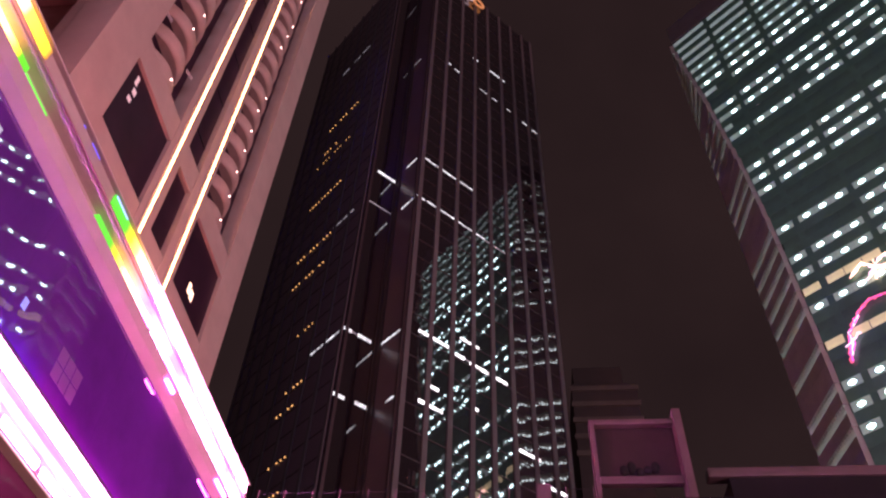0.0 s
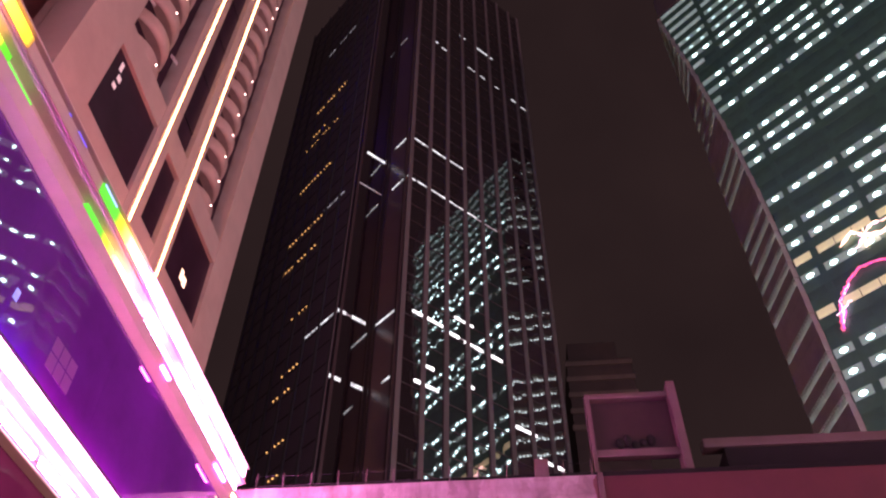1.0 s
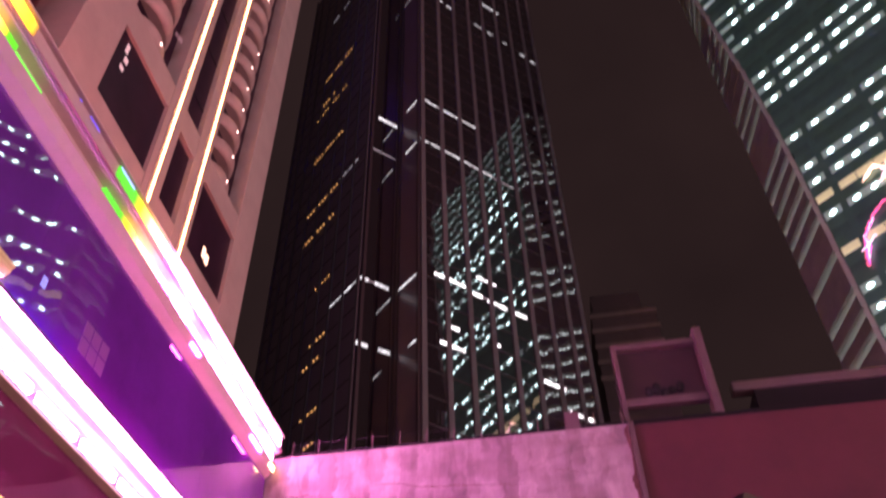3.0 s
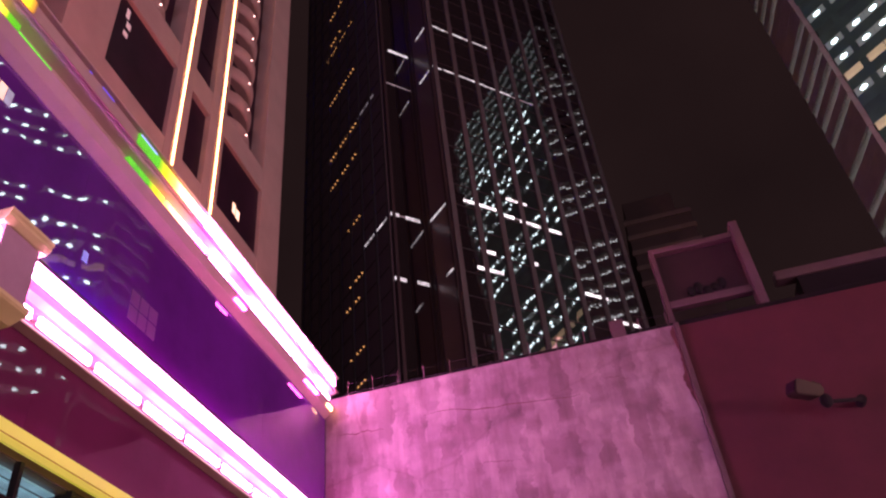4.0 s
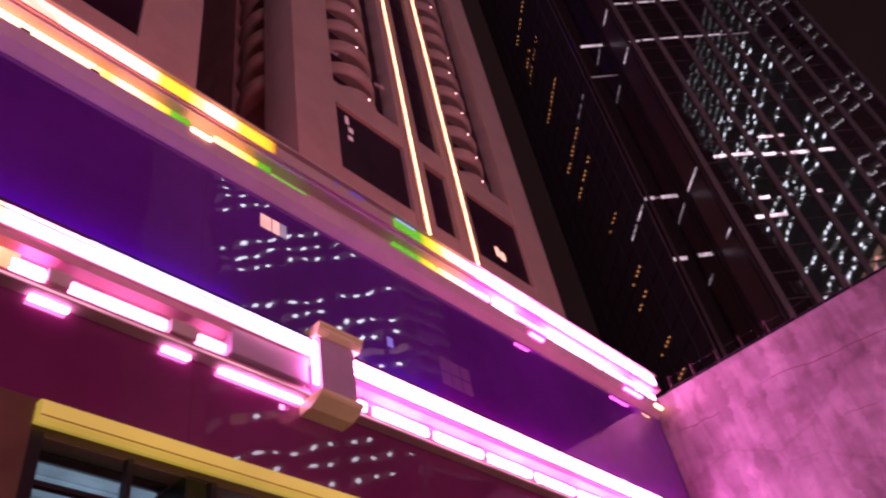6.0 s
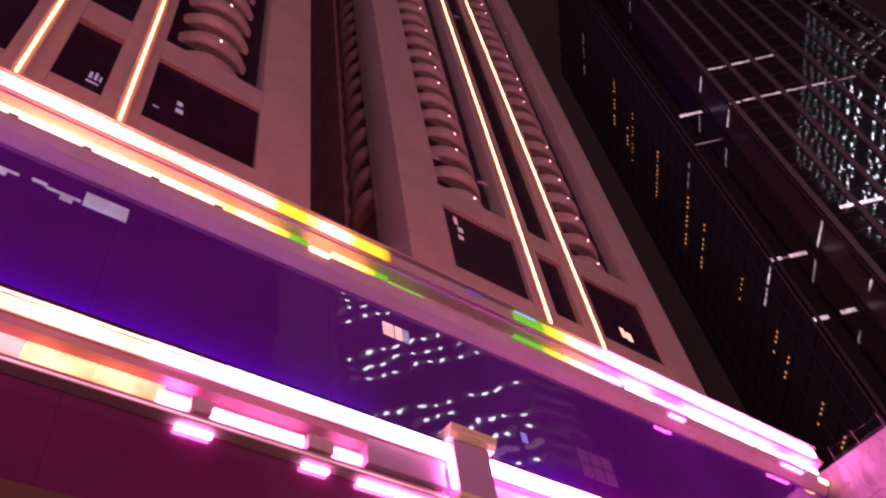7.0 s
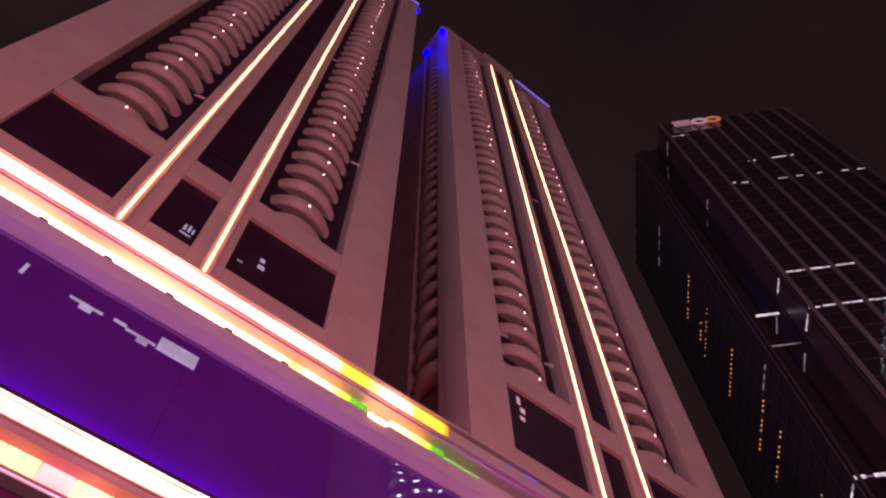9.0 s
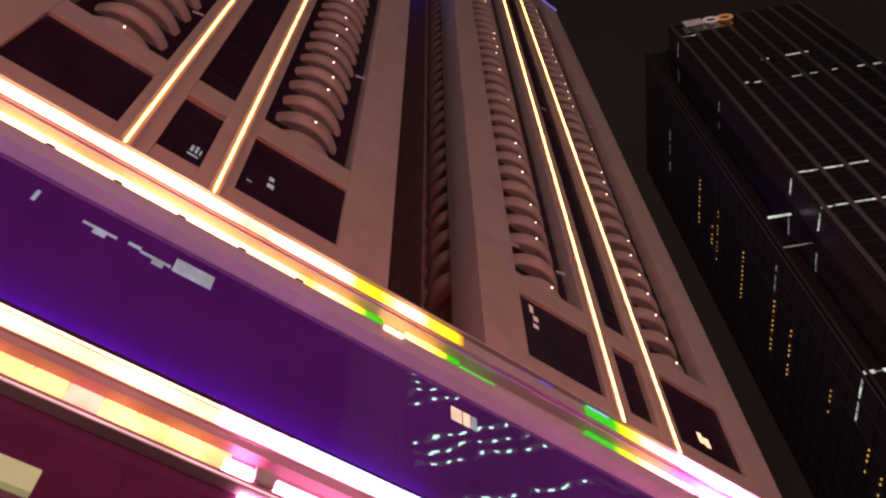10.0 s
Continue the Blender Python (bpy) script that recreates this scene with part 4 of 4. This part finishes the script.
for s0, s1, z in ((0, 1.3, 74), (2.3, 4.5, 74), (0, 1.7, 63), (3.3, 5, 63.2), (1.5, 5.6, 110.6)):
    O("lit_window", slab(bmesh.new(), A0, UA, OUT_R, s0, s1, 0.0, 0.08, z - 0.25, z + 0.3), L_STRIP)
for s0, s1, z in ((0.2, 3.9, 113), (0.4, 5.7, 73.8), (0.2, 2.7, 62.7), (0.6, 3.9, 102)):
    O("lit_window", slab(bmesh.new(), C0, LA, OUT_L, s0, s1, 0.0, 0.08, z - 0.15, z + 0.15), L_STRIP)
# rows of small gold windows on the other face
for s0, s1, z, m in ((8.4, 20.4, 142, L_GOLD), (9.8, 20.5, 130, L_GOLD), (14.8, 20.3, 133.3, L_GOLD), (9.7, 20, 116, L_GOLD), (9.4, 20.3, 101.5, L_GOLD), (9.8, 19.9, 94.6, L_GOLD), (9, 13.6, 80.8, L_GOLD),
                     (8.8, 13.2, 70, L_GOLD), (9.0, 13.4, 58, L_GOLD), (10.0, 14, 66.5, L_GOLD), (9.0, 13.5, 53, L_GOLD), (8.5, 13.0, 47.5, L_GOLD)):
    s = s0
    while s < s1:
        O("lit_window", slab(bmesh.new(), A0, LA, OUT_L, s, s + 0.24, 0.0, 0.10, z - 0.10, z + 0.10), m)
        s += 0.95
for s0, s1, z, m in ((3.1, 8.7, 101.9, L_STRIP_FAINT), (0.7, 8.6, 74, L_STRIP), (9, 15, 165.5, L_STRIP_FAINT), (17, 20, 165.5, L_STRIP_FAINT)):
    O("lit_window", slab(bmesh.new(), A0, LA, OUT_L, s0, s1, 0.0, 0.08, z - 0.12, z + 0.12), m)
for p, d, o, s0, s1, z in ((C0, LA, OUT_L, 0.3, 4.6, 181), (C0, UA, OUT_R, 0.2, 2.8, 181), (A0, UA, OUT_R, 0.5, 5.2, 102), (C0, UA, OUT_R, 14.4, 19.0, 101.8), (C0, LA, OUT_L, 3.0, 5.4, 150), (C0, UA, OUT_R, 7.7, 14.0, 73.9), (A0, UA, OUT_R, 1.3, 2.3, 74)):
    O("lit_window", slab(bmesh.new(), p, d, o, s0, s1, 0.0, 0.07, z - 0.10, z + 0.08), L_STRIP_FAINT)
# roof sign: a bar and two rings, plain shapes
O("sign_bar", slab(bmesh.new(), C0, UA, OUT_R, 3.0, 7.2, 0.6, 0.9, 185.4, 188.8), L_BAR, "pale lit sign shape")
for s, m in ((9.1, L_SIGN_WHITE), (12.3, L_SIGN_ORANGE)):
    bm = bmesh.new()
    n = 20
    q = []
    for i in range(n):
        a = 2 * math.pi * i / n
        row = []
        for r, o in ((1.9, 0.6), (1.9, 0.9), (1.15, 0.9), (1.15, 0.6)):
            c = go(go(C0, UA, s + r * math.cos(a)), OUT_R, o)
            row.append(bm.verts.new((c[0], c[1], 187.0 + r * math.sin(a))))
        q.append(row)
    for i in range(n):
        for j in range(4):
            bm.faces.new((q[i][j], q[(i + 1) % n][j], q[(i + 1) % n][(j + 1) % 4], q[i][(j + 1) % 4]))
    bmesh.ops.recalc_face_normals(bm, faces=bm.faces)
    O("sign_ring", bm, m, "lit sign ring")

# ---- bright office block whose corner faces widen towards the ground ----
FRONT, SIDE, CHAM = (0.731, -0.682), (-0.035, 0.999), (0.990, -0.139)
OUT_F = (-0.682, -0.731)
NEAR = 1.018
K2 = (43.2 * NEAR, 90.2 * NEAR)
K1 = go(K2, SIDE, 9.6 * NEAR)
K4 = go(go(K2, FRONT, 36.0 * NEAR), CHAM, 24.0)
FLOOR, ROW0 = 3.485 * NEAR, 1.6 + 169.5 * NEAR
TOP = ROW0 + 1.3
BAY, BAY0 = 9.35 * NEAR, -4.75 * NEAR
block = thing("office_block", (K2[0], K2[1], 0), "lit office block with green-tinted windows and slanting corner faces", "office block")


def cut(z):
    """How far along the front its corner lies at the height z."""
    return NEAR * float(np.interp(z / NEAR, (0, 100, 120, 150, 175), (1.4, 1.2, 0.6, -1.6, -4.4)))


def corners(z):
    return go(K2, FRONT, cut(z)), go(K2, FRONT, 36.6 * NEAR - cut(z))


def heading(p, q):
    """The way from p to q, the way out of the face to its right hand, and its length."""
    dx, dy = q[0] - p[0], q[1] - p[1]
    n = math.hypot(dx, dy)
    return (dx / n, dy / n), (dy / n, -dx / n), n


def B(name, bm, material, label="", kind=""):
    for v in bm.verts:
        v.co.x -= K2[0]
        v.co.y -= K2[1]
    return part(name, bm, material, block, label, kind)


def stack(bm, plans):
    """Closed plans of as many (x, y) points, each at its height, joined into one body."""
    rings = [[bm.verts.new((x, y, z)) for x, y in plan] for z, plan in plans]
    for a, b in zip(rings, rings[1:]):
        for i in range(len(a)):
            bm.faces.new((a[i], a[(i + 1) % len(a)], b[(i + 1) % len(a)], b[i]))
    bm.faces.new(rings[0][::-1])
    bm.faces.new(rings[-1])
    bmesh.ops.recalc_face_normals(bm, faces=bm.faces)
    return bm


BACK = [go(K4, (0.7, 0.7), 45), go(K1, (0.7, 0.7), 60)]
B("glass_body", stack(bmesh.new(), [(z, [K1, *corners(z), K4, *BACK]) for z in (0, 100 * NEAR, 120 * NEAR, 150 * NEAR, TOP)]), M_GREENGLASS, "dark green-tinted glass")
ca, cb = corners(TOP)
B("parapet", column(bmesh.new(), [K1, go(ca, OUT_F, 0.3), go(cb, OUT_F, 0.3), K4, *BACK], TOP + 0.004, TOP + 7), M_PARAPET, "dark roof parapet")
# floors with their lights on, counted down from the roof, and the share of their windows that are lit
LIT = {0: 1, 1: 1, 2: 1, 3: 1, 4: 1, 5: 1, 6: 1, 7: 0.97, 9: 1, 10: 1, 11: 0.75, 12: 1, 15: 1, 16: 1, 17: 1, 20: 1, 21: 0.7, 22: 1, 23: 1, 24: 1, 25: 1, 27: 1, 29: 0.96, 30: 0.9, 31: 0.85, 33: 0.8, 34: 0.6, 36: 0.8, 37: 0.7, 39: 0.8}
WARM = {24: 0.85, 27: 0.8}
PANE = (BAY - 1.0 * NEAR) / 3
ROWH = 1.56


def pane_mesh(name, w, h, glow, lamp=None, size=(1.16, 0.76)):
    """A lit window band, seen through the glass, with one bright ceiling lamp behind it."""
    bm = slab(bmesh.new(), (0, 0), (1, 0), (0, -1), -w / 2, w / 2, 0.0, 0.03, -h / 2, h / 2)
    if lamp is None:
        return mesh_of(name, bm, glow)
    r = bmesh.ops.create_uvsphere(bm, u_segments=12, v_segments=8, radius=0.5, matrix=pose(0, -0.04, 0.0) @ Matrix.Diagonal((size[0], 0.10, size[1], 1)))
    for f in {f for v in r["verts"] for f in v.link_faces}:
        f.material_index = 1
    return mesh_of(name, bm, (glow, lamp))


WIN = pane_mesh("lit_window", PANE - 0.03, ROWH, L_OFFICE, L_TUBE)
WIN_SOFT = pane_mesh("lit_window", PANE - 0.03, ROWH, L_OFFICE, L_SOFTTUBE, (1.0, 0.62))
WIN_PLAIN = pane_mesh("lit_window", PANE - 0.03, ROWH, L_PLAIN)
WIN_WARM = pane_mesh("lit_window", PANE - 0.10, ROWH + 0.3, L_OFFICE_WARM)
WIN_DARK = pane_mesh("dark_window", PANE - 0.03, ROWH, M_DARKPANE)
SIDE_BAY = 0.74
WIN_SIDE = pane_mesh("side_window", SIDE_BAY - 0.06, ROWH, L_SIDEPANE, L_SIDE, (0.46, 0.56))
WIN_DIM = pane_mesh("side_window", SIDE_BAY - 0.06, ROWH, L_SIDEDIM)
FIN = mesh_of("side_fin", slab(bmesh.new(), (0, 0), (1, 0), (0, -1), -0.025, 0.025, 0.0, 0.84, -ROWH / 2, ROWH / 2), M_SIDE)
rnd = random.Random(21)


def on_face(name, me, p, d, s, out, n, z):
    q = go(go(p, d, s), out, n)
    share(name, me, block, Matrix.Translation((q[0] - K2[0], q[1] - K2[1], z)) @ Matrix.Rotation(math.atan2(d[1], d[0]), 4, "Z"))


for f in range(48):
    z = ROW0 - f * FLOOR
    c0, c1 = cut(z), 36.6 * NEAR - cut(z)
    z0, z1 = z - FLOOR + ROWH / 2, z - ROWH / 2
    B("spandrel", slab(bmesh.new(), K2, FRONT, OUT_F, c0, c1, 0.0, 0.12, z0, z1), M_SPANDREL)
    for i in range(5):
        for j in range(3):
            s = BAY0 + i * BAY + 0.5 * NEAR + (j + 0.5) * PANE
            if s - PANE / 2 < c0 or s + PANE / 2 > c1:
                a, b = max(s - PANE / 2, c0), min(s + PANE / 2, c1)
                if b - a > 0.12:
                    B("corner_window", slab(bmesh.new(), K2, FRONT, OUT_F, a, b, 0.02, 0.05, z - ROWH / 2, z + ROWH / 2), M_DARKPANE if f not in LIT else L_PLAIN if f < 8 else L_OFFICE)
                continue
            bright = f in LIT and rnd.random() < LIT[f] and not (f == 7 and i == 0 and j < 2) and not (f in (11, 21) and i < 2)
            if not bright:
                on_face("dark_window", WIN_DARK, K2, FRONT, s, OUT_F, 0.02, z)
            elif f in WARM and rnd.random() < WARM[f]:
                on_face("lit_window", WIN_WARM, K2, FRONT, s, OUT_F, 0.02, z)
            else:
                first = (5, 4, 3, 1, 0)[i]
                on_face("lit_window", WIN if f >= max(first, 6) else WIN_SOFT if f >= first else WIN_SOFT if f == first - 1 else WIN_PLAIN, K2, FRONT, s, OUT_F, 0.02, z)
    for i in range(6):
        s = BAY0 + i * BAY
        if c0 + 0.5 < s < c1 - 0.5:
            B("bay_pier", slab(bmesh.new(), K2, FRONT, OUT_F, s - 0.5 * NEAR, s + 0.5 * NEAR, 0.0, 0.10, z1 + 0.004, z + ROWH / 2 - 0.004), M_SPANDREL)
    # the two corner faces: stone bands, and deep fins before the lit rows
    ca, cb = corners(z)
    for p, q, win in ((K1, ca, WIN_SIDE), (cb, K4, WIN_DIM)):
        d, out, n = heading(p, q)
        B("side_spandrel", slab(bmesh.new(), p, d, out, 0.02, n - 0.02, 0.0, 0.90, z0, z1), M_SIDE)
        if f not in LIT:
            B("side_panel", slab(bmesh.new(), p, d, out, 0.02, n - 0.02, 0.0, 0.875, z1 + 0.004, z + ROWH / 2 - 0.004), M_SIDE)
            continue
        m = max(1, int(n / SIDE_BAY))
        for k in range(m + 1):
            on_face("side_fin", FIN, p, d, n * (0.02 + 0.96 * k / m), out, 0.0, z)
            if k < m:
                on_face("side_window", win, p, d, n * (0.02 + 0.96 * (k + 0.5) / m), out, 0.18, z)
# red and orange neon figure on the face, drawn as plain strokes
neon = thing("neon_sign", (K2[0] + OUT_F[0] * 0.6, K2[1] + OUT_F[1] * 0.6, 80), "red and orange neon sign strokes on the office block", "neon sign")
NB = [(((3.9, 73.6), (4.3, 75.6), (5.0, 77.6), (6.0, 79.2), (7.2, 80.6), (9.4, 81.9), (12.6, 81.2), (14.8, 79.6)), (L_RED, L_RED, L_FUCHSIA)),
      (((4.3, 74.4), (5.1, 76.4), (5.2, 78.3), (6.6, 79.5), (7.6, 80.3)), (L_NEONWHITE, L_FUCHSIA)),
      (((4.0, 76.2), (5.6, 77.0), (7.0, 77.8)), (L_NEONWHITE,)),
      (((8.6, 87.0), (10.6, 88.2), (12.0, 86.6), (14.2, 85.4), (16.4, 85.9)), (L_FIRE, L_FIRE, L_NEONWHITE)),
      (((10.2, 85.0), (12.0, 86.4), (13.6, 87.8), (16.2, 86.8)), (L_FIRE, L_NEONWHITE)),
      (((11.4, 84.4), (12.2, 86.2), (12.6, 88.4)), (L_FIRE,))]
for line, tones in NB:
    for m in tones:
        pts = []
        for (s0, z0), (s1, z1) in zip(line, line[1:]):
            for k in range(4):
                u = k / 4
                pts.append((s0 + (s1 - s0) * u + rnd.uniform(-0.22, 0.22), z0 + (z1 - z0) * u + rnd.uniform(-0.28, 0.28)))
        part("neon_tube", bent_tube(bmesh.new(), [(*go((0, 0), FRONT, s), z - 80) for s, z in pts], (*OUT_F, 0.0), 0.11), m, neon)

# ---- low block in the distance ----
low = thing("distant_block", (17, 118, 0), "dim distant block with stepped pale ledges", "building")
part("body", fresh_box(-6.0, 5.6, 0, 20, 0, 94), M_FARWALL, low)
part("upper_floor", fresh_box(-5.4, 3.6, 1.5, 18, 94.004, 99), M_FARWALL, low, "dark upper storey")
for i in range(5):
    part("ledge", fresh_box(-6.3, 5.9, -0.3, -0.004, 92.4 - i * 3.4, 93.4 - i * 3.4), M_LEDGE, low)
